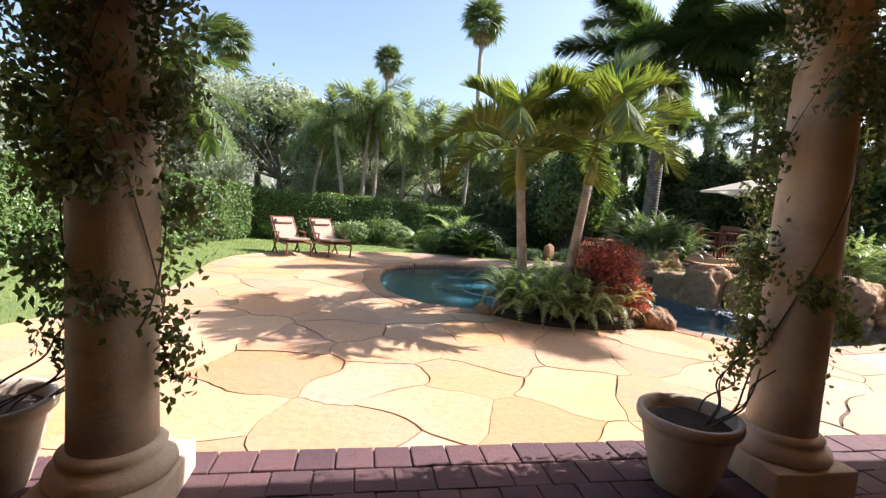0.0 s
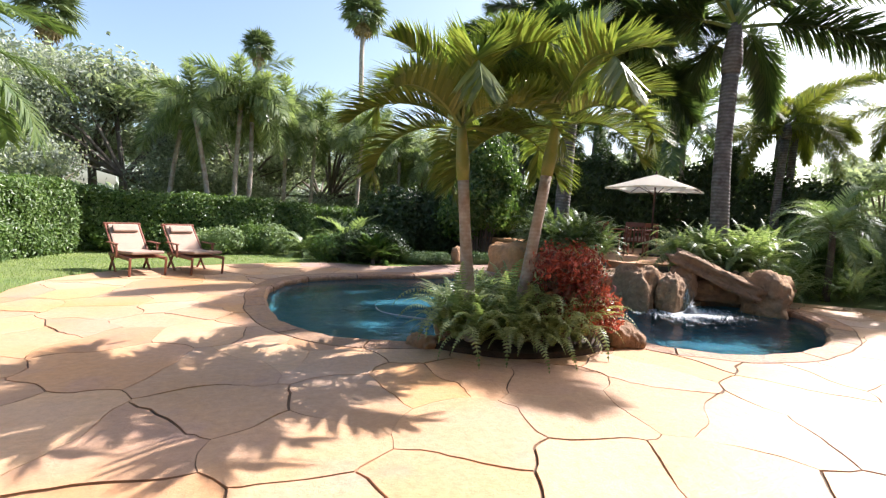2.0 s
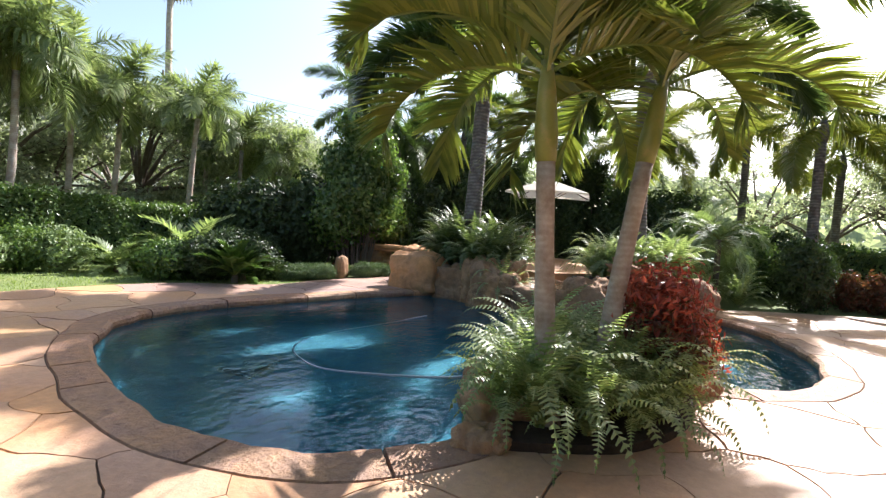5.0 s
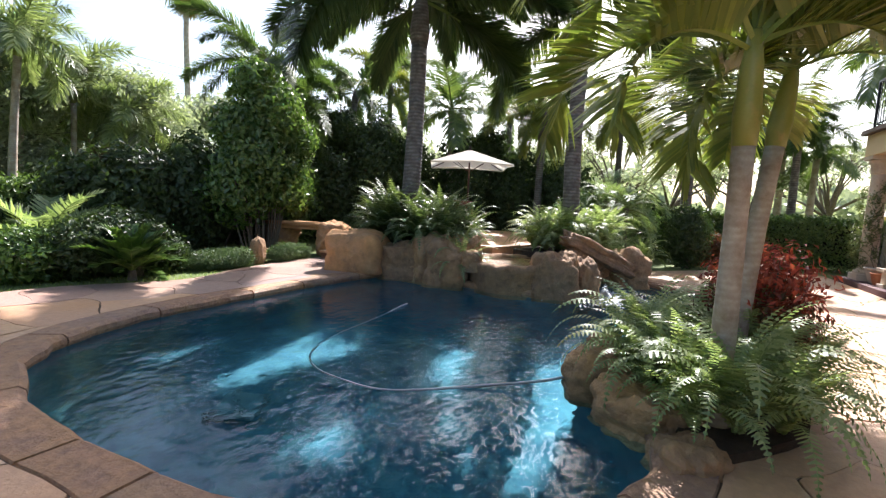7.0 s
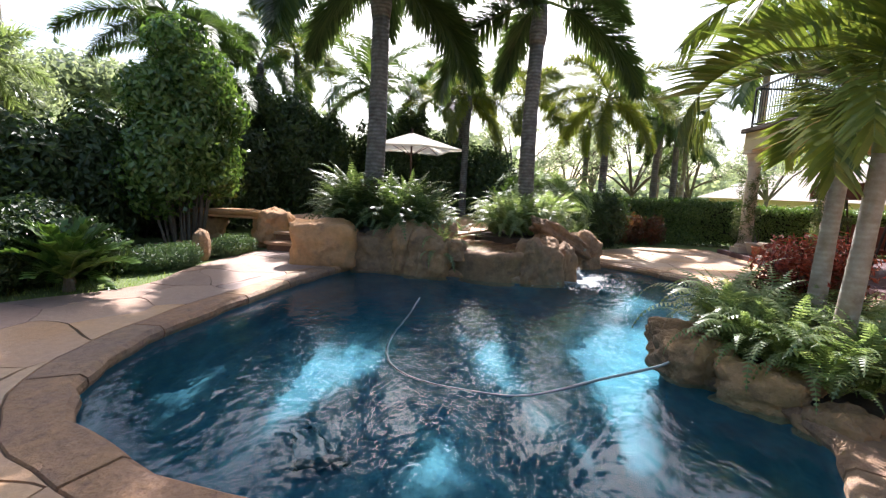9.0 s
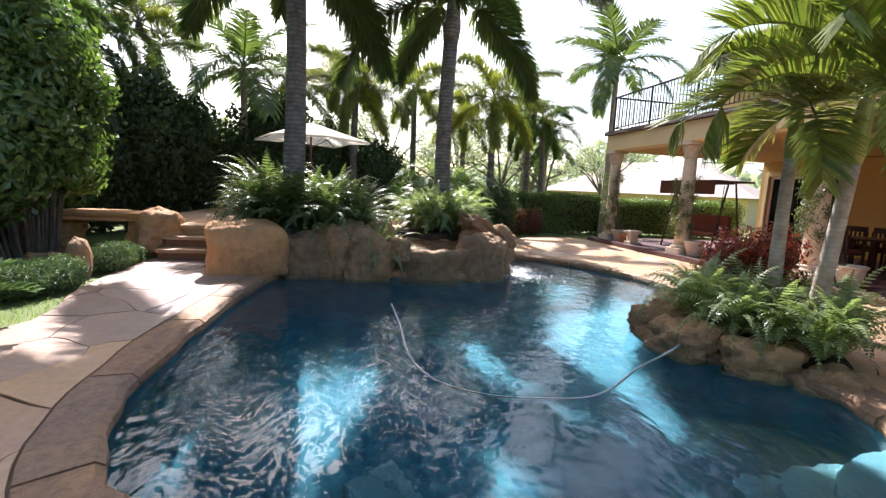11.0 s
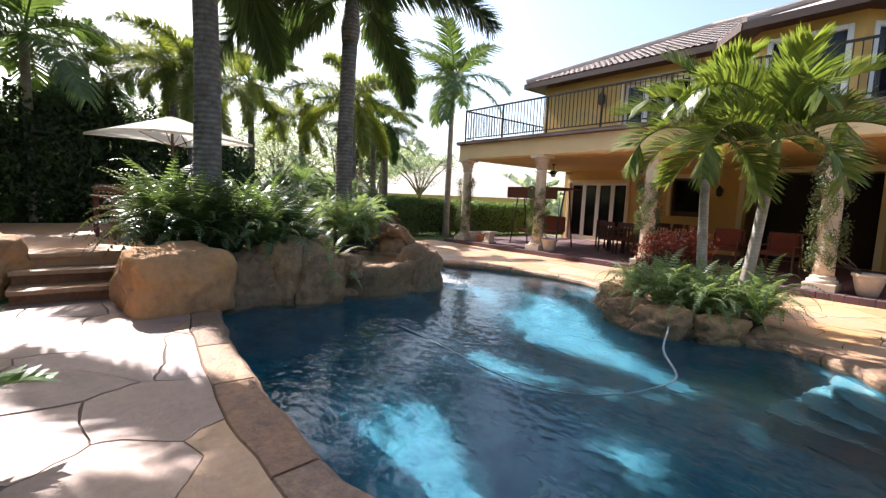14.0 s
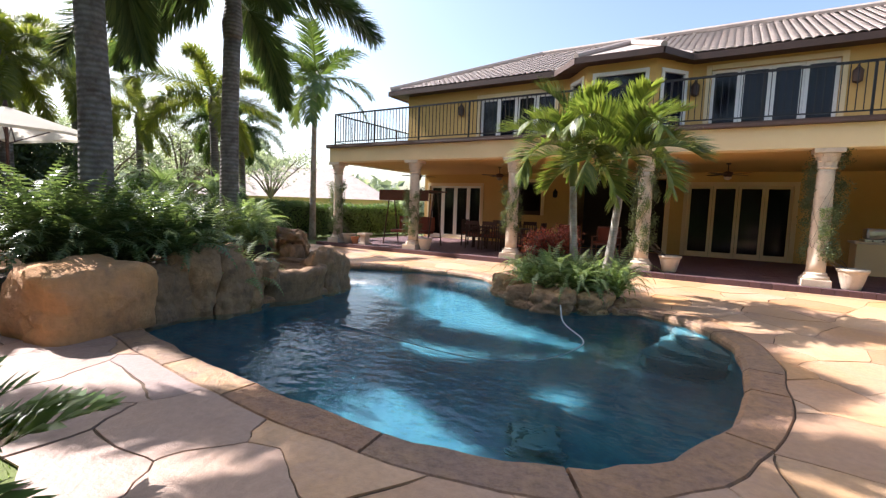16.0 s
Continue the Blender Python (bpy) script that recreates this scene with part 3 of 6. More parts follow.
# bay of the upper storey
bay = [(1.75, UW), (2.55, 0.45), (4.4, 0.45), (5.2, UW)]
for k, ((ax, ay), (bx, by)) in enumerate(zip(bay, bay[1:])):
    d = Vector((bx - ax, by - ay, 0))
    at = Matrix.Translation((ax, ay, 0)) @ Matrix.Rotation(math.atan2(d.y, d.x), 4, "Z")
    w = d.length
    part("bay_wall", wall_pieces(bmesh.new(), 0, w, -0.2, 0, 3.5, 5.85, [(0.22, w - 0.22, 3.9, 5.4)]), M_STUCCO, house, "ochre bay wall", at=at)
    bay_window = part("bay_window", boxed(0.22, -0.10, 3.9, w - 0.22, -0.07, 5.4), M_BLIND, house, "dark blinds in a white frame", at=at)
    for x0, x1, z0, z1 in ((0.17, 0.27, 3.85, 5.45), (w - 0.27, w - 0.17, 3.85, 5.45), (0.27, w - 0.27, 5.35, 5.45), (0.27, w - 0.27, 3.85, 3.95)):
        part("frame", boxed(x0, -0.06, z0, x1, 0.03, z1, bevel=0.006), M_WHITE, bay_window)
    part("pane", boxed(0.27, -0.05, 3.95, w - 0.27, -0.042, 5.35), M_GLASS, bay_window).visible_shadow = False


def french_window(x0, x1, z0, z1, y, leaves, label, frame_mat=M_WHITE, blind=M_BLIND, name="window"):
    """A row of glazed leaves in one surround, with blinds or shade-coloured slats and sheet behind."""
    win = part(name, boxed(x0, y - 0.22, z0, x1, y - 0.20, z1), blind, house, label)
    t = 0.13
    for a, b, c, d in ((x0 - t, x0, z0, z1 + t), (x1, x1 + t, z0, z1 + t), (x0, x1, z1, z1 + t)):
        part("surround", boxed(a, y - 0.02, c, b, y + 0.035, d, bevel=0.008), M_CREAM, win)
    w = (x1 - x0) / leaves
    for k in range(leaves):
        a, b = x0 + k * w, x0 + (k + 1) * w
        s = 0.085
        bm = bmesh.new()
        box(bm, a + 0.004, y - 0.13, z0, a + s, y - 0.08, z1)
        box(bm, b - s, y - 0.13, z0, b - 0.004, y - 0.08, z1)
        box(bm, a + s, y - 0.13, z1 - s, b - s, y - 0.08, z1)
        box(bm, a + s, y - 0.13, z0, b - s, y - 0.08, z0 + 2 * s)
        part("frame", bm, frame_mat, win)
        part("pane", boxed(a + s, y - 0.11, z0 + 2 * s, b - s, y - 0.10, z1 - s), M_GLASS, win).visible_shadow = False
        bm = bmesh.new()
        for j in range(int((b - a - 2 * s) / 0.11)):
            q = a + s + 0.05 + j * 0.11
            box(bm, q, y - 0.192, z0 + 0.03, q + 0.075, y - 0.18, z1 - 0.02)
        part("blind", bm, blind, win, "dark vertical slats")
    return win


french_window(-1.45, 1.28, 3.62, 5.45, UW, 4, "white four-leaf balcony doors with dark blinds")
french_window(5.6, 8.3, 3.62, 5.3, UW, 4, "white four-leaf balcony doors with dark blinds")
french_window(-5.0, -3.0, 3.62, 5.4, UW, 3, "white balcony doors with dark blinds")
# Ground-floor openings: slats and sheets here are painted as room shade.
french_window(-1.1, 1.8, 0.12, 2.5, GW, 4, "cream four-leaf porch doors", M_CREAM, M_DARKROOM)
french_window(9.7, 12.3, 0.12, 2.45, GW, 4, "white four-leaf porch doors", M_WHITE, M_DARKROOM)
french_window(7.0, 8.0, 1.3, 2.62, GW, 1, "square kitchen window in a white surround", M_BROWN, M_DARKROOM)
portal = part("portal", boxed(2.5, GW - 1.6, 0.11, 5.7, GW - 1.55, 2.8), M_DARKROOM, house, "shade-coloured sheet behind a wide opening in a cream surround")
for a, b, c, d in ((2.34, 2.5, 0.12, 2.92), (5.7, 5.86, 0.12, 2.92), (2.5, 5.7, 2.75, 2.92)):
    part("surround", boxed(a, GW, c, b, GW + 0.05, d, bevel=0.01), M_CREAM, portal)
part("sconce", lathe(bmesh.new(), [(0.02, 2.0), (0.09, 2.04), (0.10, 2.25), (0.03, 2.32), (0.02, 2.36)], 10, (6.4, GW + 0.13)), M_IRON, house, "black wall lantern")
for x in (1.65, -1.75, 9.0):
    part("sconce", lathe(bmesh.new(), [(0.02, 4.75), (0.10, 4.8), (0.11, 5.05), (0.03, 5.15), (0.02, 5.2)], 10, (x, UW + 0.13)), M_BROWN, house, "brown wall lantern")

# roof
EAVE_Z, EAVE_Y, SLOPE = 5.80, -0.03, 0.457


def roof_plane(corners, name="roof"):
    bm = bmesh.new()
    v = [bm.verts.new(c) for c in corners]
    bm.faces.new(v)
    ext = bmesh.ops.extrude_face_region(bm, geom=bm.faces[:])
    bmesh.ops.translate(bm, verts=[e for e in ext["geom"] if isinstance(e, bmesh.types.BMVert)], vec=(0, 0, -0.10))
    bmesh.ops.recalc_face_normals(bm, faces=bm.faces)
    return part(name, bm, M_TILE, house, "pale barrel-tile roof")


R = 4.4
rz = EAVE_Z + SLOPE * R
front = roof_plane([(-9.5, EAVE_Y, EAVE_Z), (11.95, EAVE_Y, EAVE_Z), (11.95 - R, EAVE_Y - R, rz), (-9.5, EAVE_Y - R, rz)])
side_roof = roof_plane([(11.95, EAVE_Y, EAVE_Z), (11.95, EAVE_Y - 2 * R, EAVE_Z), (11.95 - R, EAVE_Y - R, rz)])
rear_roof = roof_plane([(-9.5, EAVE_Y - R, rz), (11.95 - R, EAVE_Y - R, rz), (11.95, EAVE_Y - 2 * R, EAVE_Z), (-9.5, EAVE_Y - 2 * R, EAVE_Z)])
b0, b1, b2, b3 = (1.75, EAVE_Y, EAVE_Z), (2.35, 0.95, EAVE_Z), (4.6, 0.95, EAVE_Z), (5.5, EAVE_Y, EAVE_Z)
peak = (3.5, EAVE_Y - 0.95, EAVE_Z + SLOPE * 1.75)
for a, b in ((b0, b1), (b1, b2), (b2, b3)):
    roof_plane([a, b, peak], "bay_roof")
part("eave_board", boxed(-9.5, EAVE_Y + 0.004, EAVE_Z - 0.17, 1.75, EAVE_Y + 0.05, EAVE_Z + 0.0), M_BROWN, house, "dark brown gutter board")
part("eave_board", boxed(5.5, EAVE_Y + 0.004, EAVE_Z - 0.17, 12.0, EAVE_Y + 0.05, EAVE_Z + 0.0), M_BROWN, house)
part("eave_board", boxed(11.955, EAVE_Y - 2 * R, EAVE_Z - 0.17, 12.0, EAVE_Y, EAVE_Z), M_BROWN, house)
part("soffit", boxed(-9.5, UW, EAVE_Z - 0.14, 11.95, EAVE_Y, EAVE_Z - 0.11), M_BROWN, house)
part("soffit", boxed(11.4, -9, EAVE_Z - 0.14, 11.95, UW, EAVE_Z - 0.11), M_BROWN, house)
for a, b in ((b0, b1), (b1, b2), (b2, b3)):
    d = Vector(b) - Vector(a)
    at = Matrix.Translation((a[0], a[1], 0)) @ Matrix.Rotation(math.atan2(d.y, d.x), 4, "Z")
    part("eave_board", boxed(0, 0.0, EAVE_Z - 0.17, d.length, 0.05, EAVE_Z), M_BROWN, house, at=at)
bm = bmesh.new()
bm.faces.new([bm.verts.new((p[0], p[1], EAVE_Z - 0.12)) for p in (b0, b1, b2, b3)])
part("soffit", bm, M_BROWN, house)


def tile_courses(name, x_of, y0, z0, down, across, rows, step, width):
    """Barrel tiles in courses, joined."""
    v, f = [], []
    arc = [(-0.5, 0.0), (-0.36, 0.55), (0.0, 0.85), (0.36, 0.55), (0.5, 0.0)]
    for r in range(rows):
        lo, hi = x_of(r)
        for k in range(int((hi - lo) / width)):
            x = lo + (k + 0.5) * width
            j = random.uniform(-0.012, 0.012)
            base = len(v)
            for s, lift in ((0.0, 0.035), (1.12, 0.008)):
                for q, h in arc:
                    o = Vector((0, 0, 0)) + across * (x + q * width) + down * (r * step + s * step + j)
                    v.append((o.x, o.y + y0, o.z + z0 + h * 0.052 + lift))
            for a in range(4):
                f.append((base + a, base + a + 1, base + 6 + a, base + 5 + a))
    me = mesh_of(name, np.array(v), np.array(f), M_TILE, True)
    return part(name, me, None, house, "joined courses of pale barrel tiles")


up_slope = Vector((0, -1, SLOPE)).normalized()
step = 0.30
rows = int(R * math.hypot(1, SLOPE) / step)
tiles = tile_courses("roof_tiles", lambda r: (-9.4, 11.9 - (r + 1) * step * abs(up_slope.y)), EAVE_Y, EAVE_Z, up_slope, Vector((1, 0, 0)), rows, step, 0.2)
tiles["kind"] = "stuff"
bm = bmesh.new()
tube(bm, [(11.95, EAVE_Y, EAVE_Z + 0.07), (11.95 - R, EAVE_Y - R, rz + 0.07)], 0.11, 8)
part("ridge_tile", bm, M_TILE, house)
part("ridge_tile", tube(bmesh.new(), [(11.95 - R, EAVE_Y - R, rz + 0.07), (-9.5, EAVE_Y - R, rz + 0.07)], 0.11, 8), M_TILE, house)
for b in (b1, b2):
    part("ridge_tile", tube(bmesh.new(), [(b[0], b[1], b[2] + 0.05), (peak[0], peak[1], peak[2] + 0.06)], 0.09, 8), M_TILE, house)
part("ridge_tile", tube(bmesh.new(), [b0, (peak[0], peak[1], peak[2] + 0.06)], 0.07, 8), M_TILE, house)
part("ridge_tile", tube(bmesh.new(), [b3, (peak[0], peak[1], peak[2] + 0.06)], 0.07, 8), M_TILE, house)

# balcony railing
railing = thing("balcony_railing", "black wrought-iron balcony railing with thin balusters", "railing")
RX, RY, RZ = 12.45, 2.34, 3.52
for z in (RZ + 0.10, RZ + 1.03):
    h = 0.022 if z > 4 else 0.014
    part("rail", boxed(-9, RY - h, z - h, RX + h, RY + h, z + h), M_IRON, railing)
    part("rail", boxed(RX - h, -3.2, z - h, RX + h, RY - h, z + h), M_IRON, railing)
baluster = finish("baluster", boxed(-0.008, -0.008, 0.10, 0.008, 0.008, 1.02), M_IRON)
post = finish("post", boxed(-0.022, -0.022, 0, 0.022, 0.022, 1.05, bevel=0.004), M_IRON)
x, k = RX, 0
while x > -8.9:
    part("post" if k % 14 == 0 else "baluster", post if k % 14 == 0 else baluster, None, railing, at=pose(x, RY, RZ))
    x, k = x - 0.125, k + 1
y, k = RY - 0.125, 1
while y > -3.1:
    part("post" if k % 14 == 0 else "baluster", post if k % 14 == 0 else baluster, None, railing, at=pose(RX, y, RZ))
    y, k = y - 0.125, k + 1

# columns
COLS = [-7.76, -4.38, -1.0, 2.38, 5.82, 9.2, 12.5]
CY = 2.11


def column():
    c = thing("column", "pale cast-stone porch column with flared leafy capital", "column", group="porch columns")
    part("plinth", boxed(-0.25, -0.25, 0, 0.25, 0.25, 0.15, bevel=0.012), M_COLUMN, c, "square plinth")
    part("base", lathe(bmesh.new(), [(0.235, 0.15), (0.245, 0.175), (0.235, 0.21), (0.205, 0.225), (0.195, 0.245), (0.205, 0.265), (0.18, 0.29)], 32), M_COLUMN, c, "", True)
    part("shaft", lathe(bmesh.new(), [(0.168, 0.29), (0.165, 0.5), (0.165, 1.2), (0.158, 1.8), (0.148, 2.30), (0.148, 2.40)], 32), M_COLUMN, c, "smooth tapered shaft", True)
    bm = bmesh.new()
    lathe(bm, [(0.150, 2.40), (0.178, 2.42), (0.178, 2.45), (0.155, 2.46), (0.165, 2.55), (0.205, 2.66), (0.225, 2.71), (0.20, 2.72)], 24)
    for ring, (r, z, h, n) in enumerate(((0.163, 2.46, 0.12, 8), (0.185, 2.56, 0.13, 8))):
        for k in range(n):
            a = 2 * math.pi * (k + 0.5 * ring) / n
            d = Vector((math.cos(a), math.sin(a), 0))
            s = Vector((-d.y, d.x, 0))
            base = d * r + Vector((0, 0, z))
            pts = [base - s * 0.05, base + s * 0.05, base + s * 0.045 + d * 0.015 + Vector((0, 0, h * 0.7)), base + d * 0.075 + Vector((0, 0, h)), base - s * 0.045 + d * 0.015 + Vector((0, 0, h * 0.7))]
            vs = [bm.verts.new(p) for p in pts]
            lo = bm.verts.new(base + d * 0.06 + Vector((0, 0, h * 0.78)))
            bm.faces.new((vs[0], vs[1], vs[2], vs[4]))
            bm.faces.new((vs[4], vs[2], vs[3]))
            bm.faces.new((vs[4], vs[3], lo))
            bm.faces.new((vs[3], vs[2], lo))
    part("capital", bm, M_COLUMN, c, "flared capital with leaf rows")
    part("abacus", boxed(-0.25, -0.25, 2.72, 0.25, 0.25, 2.81, bevel=0.015), M_COLUMN, c)
    return c


col0 = column()
col0.matrix_basis = pose(COLS[0], CY, PORCH_Z)
for x in COLS[1:]:
    copy_thing(col0, pose(x, CY, PORCH_Z))


def ceiling_fan():
    f = thing("ceiling_fan", "dark ceiling fan with four still blades", "fan", group="porch fans")
    part("rod", lathe(bmesh.new(), [(0.06, 0.0), (0.06, -0.03), (0.015, -0.05), (0.015, -0.22)], 10), M_BROWN, f)
    part("motor", lathe(bmesh.new(), [(0.03, -0.22), (0.11, -0.24), (0.13, -0.30), (0.09, -0.36), (0.03, -0.38)], 16), M_BROWN, f)
    part("lamp_bowl", lathe(bmesh.new(), [(0.09, -0.37), (0.10, -0.40), (0.06, -0.45), (0.01, -0.46)], 14), M_CANVAS, f)
    for k in range(4):
        part("blade", boxed(0.12, -0.06, -0.305, 0.66, 0.06, -0.295, bevel=0.003), M_BROWN, f, at=pose(0, 0, 0, 8, 0, 45 + 90 * k))
    return f


fan0 = ceiling_fan()
fan0.matrix_basis = pose(0.7, -0.6, TOPZ)
for x in (4.1, 7.5, 10.9):
    copy_thing(fan0, pose(x, -0.6, TOPZ))
# ---- rocks, spa and terrace ----
def rock(name, at, size, seed, label="weathered tan sandstone boulder beside the pool", turn=0.0, tilt=(0, 0), square=0.45, rough=0.30, group="pool boulders", material=M_ROCK):
    ob = new(name, finish(name, boulder(size, seed, square, rough), material, True))
    ob.matrix_basis = pose(*at, tilt[0], tilt[1], turn)
    return tagged(ob, label, "rock", group)


rock("boulder", (6.72, 12.02, -0.04), (0.50, 0.58, 0.80), 1, "large rounded tan boulder that holds the fern bed", 8, square=0.75, rough=0.13, material=M_ROCK_LIT)
for k, (x, y, z, sx, sy, sz, a) in enumerate([
        (7.12, 11.2, -0.35, 0.42, 0.50, 0.92, 10), (7.10, 10.6, -0.35, 0.40, 0.44, 1.08, 40), (6.90, 10.12, -0.35, 0.36, 0.40, 0.98, 10), (7.3, 10.0, 0.1, 0.30, 0.28, 0.66, 70),
        (6.90, 8.16, -0.35, 0.30, 0.36, 0.98, 15), (7.38, 7.76, -0.35, 0.32, 0.26, 0.84, 35),
        (8.05, 7.98, 0.0, 0.22, 0.22, 0.72, 40), (9.25, 7.15, -0.3, 0.44, 0.40, 0.90, 35), (9.95, 7.55, -0.05, 0.42, 0.40, 0.62, 80), (6.74, 9.62, 0.2, 0.17, 0.18, 0.36, 25)]):
    rock("boulder", (x, y, z), (sx, sy, sz), 3 + k, turn=a)
rock("slab_rock", (8.42, 7.62, 0.40), (0.80, 0.28, 0.30), 30, "long leaning sandstone slab over the waterfall hollow", -48, (0, 24), 0.6)
rock("slab_rock", (8.75, 7.85, 0.0), (0.45, 0.35, 0.46), 31, "dark rock that backs the hollow", -40)
for k, (x, y, s, h, a) in enumerate([(2.95, 7.0, 0.32, 0.44, 10), (2.45, 6.66, 0.32, 0.40, 50), (3.5, 6.86, 0.32, 0.42, 90), (4.05, 6.3, 0.30, 0.44, 30), (4.25, 5.85, 0.24, 0.46, 70), (1.95, 6.42, 0.22, 0.30, 15)]):
    rock("boulder", (x, y, -0.22), (s, s * 0.85, h), 50 + k, "rounded tan boulder at the edge of the palm bed", a)
rock("standing_stone", (6.05, 14.05, -0.03), (0.16, 0.14, 0.54), 61, "upright pointed stone among low shrubs", 20, square=0.15, rough=0.14)
rock("boulder", (8.45, 13.95, -0.02), (0.5, 0.44, 0.82), 62, "tan boulder that carries a stone bench", 30, square=0.2, material=M_ROCK_LIT)
rock("boulder", (8.3, 15.6, -0.02), (0.4, 0.4, 0.66), 63, "tan boulder that carries a stone bench", 70)
rock("bench_slab", (8.35, 14.85, 0.58), (0.36, 0.98, 0.17), 64, "flat sandstone bench slab on two boulders", 6, square=0.55, rough=0.2, material=M_ROCK_LIT)
for k, (x, y) in enumerate([(7.3, 14.4), (6.9, 14.9), (7.7, 14.7), (6.2, 14.9), (5.6, 15.1), (5.1, 14.9)]):
    rock("boulder", (x, y, -0.03), (0.24 + 0.05 * (k % 3), 0.22, 0.16 + 0.04 * (k % 2)), 70 + k, "flat stone lying in the shrub bed", 37 * k)

# raised terrace with steps
TERRACE = [(8.25, 12.3), (8.25, 13.75), (9.2, 14.6), (14.2, 14.4), (14.5, 9.6), (12.0, 8.6), (9.2, 9.3), (8.2, 9.7), (8.3, 10.9)]
tl = [Vector((*p, 0)) for p in TERRACE]
terrace = new("terrace", sheet("terrace", [tl], lambda c: inside(c, tl), 0.54, M_STONE, 0.56))
tagged(terrace, "raised flagstone terrace under the parasol", "terrace", kind="structure")
for k in range(3):
    top = 0.18 * (k + 1)
    st = new("step", finish("step", boxed(7.54 + 0.36 * k, 12.47, -0.02, 8.3, 13.63, top - 0.055), M_RISER))
    tagged(st, "broad stone step with a red-brown riser up to the terrace", "step", "terrace steps", "structure")
    bm = bmesh.new()
    box(bm, 7.49 + 0.36 * k, 12.45, top - 0.055, 8.3, 13.65, top)
    bmesh.ops.subdivide_edges(bm, edges=bm.edges[:], cuts=7, use_grid_fill=True)
    for v in bm.verts:
        if v.co.x < 7.6 + 0.36 * k:
            v.co.x += 0.045 * noise.noise(v.co * 3.1) + 0.02 * noise.noise(v.co * 9.0)
        v.co.z += 0.010 * noise.noise(v.co * 4.0)
    part("tread", bm, M_STONE, st, "worn tan flagstone tread")

# spa
spa = thing("spa", "raised rock-walled spa that spills into the pool", "spa")
bm = bmesh.new()
ring = [[bm.verts.new((7.5 + r * math.cos(a) * 1.02 * (1 + 0.035 * noise.noise(Vector((3 * math.cos(a), 3 * math.sin(a), 4 * z)))), 8.95 + r * math.sin(a) * 0.92, z + 0.05 * noise.noise(Vector((4 * math.cos(a), 4 * math.sin(a), 9))) * (z > 0.2))) for a in (2 * math.pi * k / 56 for k in range(56))] for r, z in ((0.98, -0.4), (0.96, -0.1), (0.99, 0.05), (1.0, 0.22), (1.03, 0.30), (1.02, 0.37), (0.97, 0.40), (0.86, 0.405), (0.80, 0.30), (0.76, -0.4))]
for a, b in zip(ring, ring[1:]):
    for k in range(56):
        bm.faces.new((a[k], a[(k + 1) % 56], b[(k + 1) % 56], b[k]))
bm.faces.new(ring[-1])
part("wall", bm, M_ROCK, spa, "mottled brown rock wall", True)
bm = bmesh.new()
bm.faces.new([bm.verts.new((7.5 + 0.87 * math.cos(a), 8.95 + 0.80 * math.sin(a), 0.392)) for a in (2 * math.pi * k / 28 for k in range(28))])
spa_water = part("spa_water", bm, M_SPA, spa, "churning clear spa water")
spa_water.visible_shadow = False
fall = thing("waterfall", "thin sheet of falling water into the pool", "waterfall")
rng = np.random.default_rng(8)
for k in range(26):
    x, y = 7.62 + rng.uniform(-0.13, 0.13), 7.56 + rng.uniform(-0.04, 0.04)
    h = rng.uniform(0.15, 0.42)
    stream = tube(bmesh.new(), [(x, y, h), (x - 0.04, y - 0.05, h * 0.5), (x - 0.05, y - 0.07, -0.1)], [0.006, 0.008, 0.006], 5)
    part("water_stream", stream, M_SPA, fall)
v, f = [], []
for k in range(5200):
    a, r = rng.uniform(0, 6.28), abs(rng.normal(0, 0.34))
    c = np.array([7.5 + r * math.cos(a) * 1.3, 7.35 + r * math.sin(a), -0.104 + max(0, 0.12 - r) * abs(rng.normal(0, 0.7))])
    s = rng.uniform(0.006, 0.026)
    n0 = len(v)
    v += [c + (s, 0, 0), c + (0, s * 0.7, 0.004), c - (s, 0, 0), c - (0, s * 0.7, -0.004)]
    f.append((n0, n0 + 1, n0 + 2, n0 + 3))
part("foam", mesh_of("foam", np.array(v), np.array(f), M_FOAM), None, fall, "white foam where the water lands")

# hose that floats on the pool
HOSE = [(4.88, 9.9, -0.095), (4.5, 9.89, -0.105), (4.0, 9.88, -0.15), (3.16, 9.89, -0.22), (2.61, 9.75, -0.22), (2.27, 9.45, -0.18), (2.1, 9.03, -0.125), (2.1, 8.53, -0.115), (2.54, 7.88, -0.09), (2.75, 7.36, 0.0), (2.85, 7.1, 0.12)]
hose_path = spline(HOSE, 6, closed=False)
hose = new("pool_hose", finish("pool_hose", tube(bmesh.new(), hose_path, 0.012, 8), M_HOSE, True))
tagged(hose, "pale grey vacuum hose that floats on the pool", "hose")
cleaner = thing("pool_cleaner", "pale square pool cleaner on the pool floor", "pool cleaner", pose(2.1, 10.2, -1.45, 0, 0, 25))
part("body", boxed(-0.22, -0.2, 0.0, 0.22, 0.2, 0.16, bevel=0.05), M_STEP, cleaner)
part("handle", tube(bmesh.new(), [(-0.15, -0.1, 0.15), (-0.05, 0, 0.3), (0.1, 0.05, 0.32), (0.18, 0.1, 0.15)], 0.02, 8), M_STEP, cleaner)
for sx, sy in ((-0.2, -0.2), (0.2, -0.2), (-0.2, 0.2), (0.2, 0.2)):
    part("wheel", lathe(bmesh.new(), [(0.06, -0.02), (0.07, 0.0), (0.06, 0.02)], 12), M_STEP, cleaner, at=pose(sx, sy, 0.07, 90))
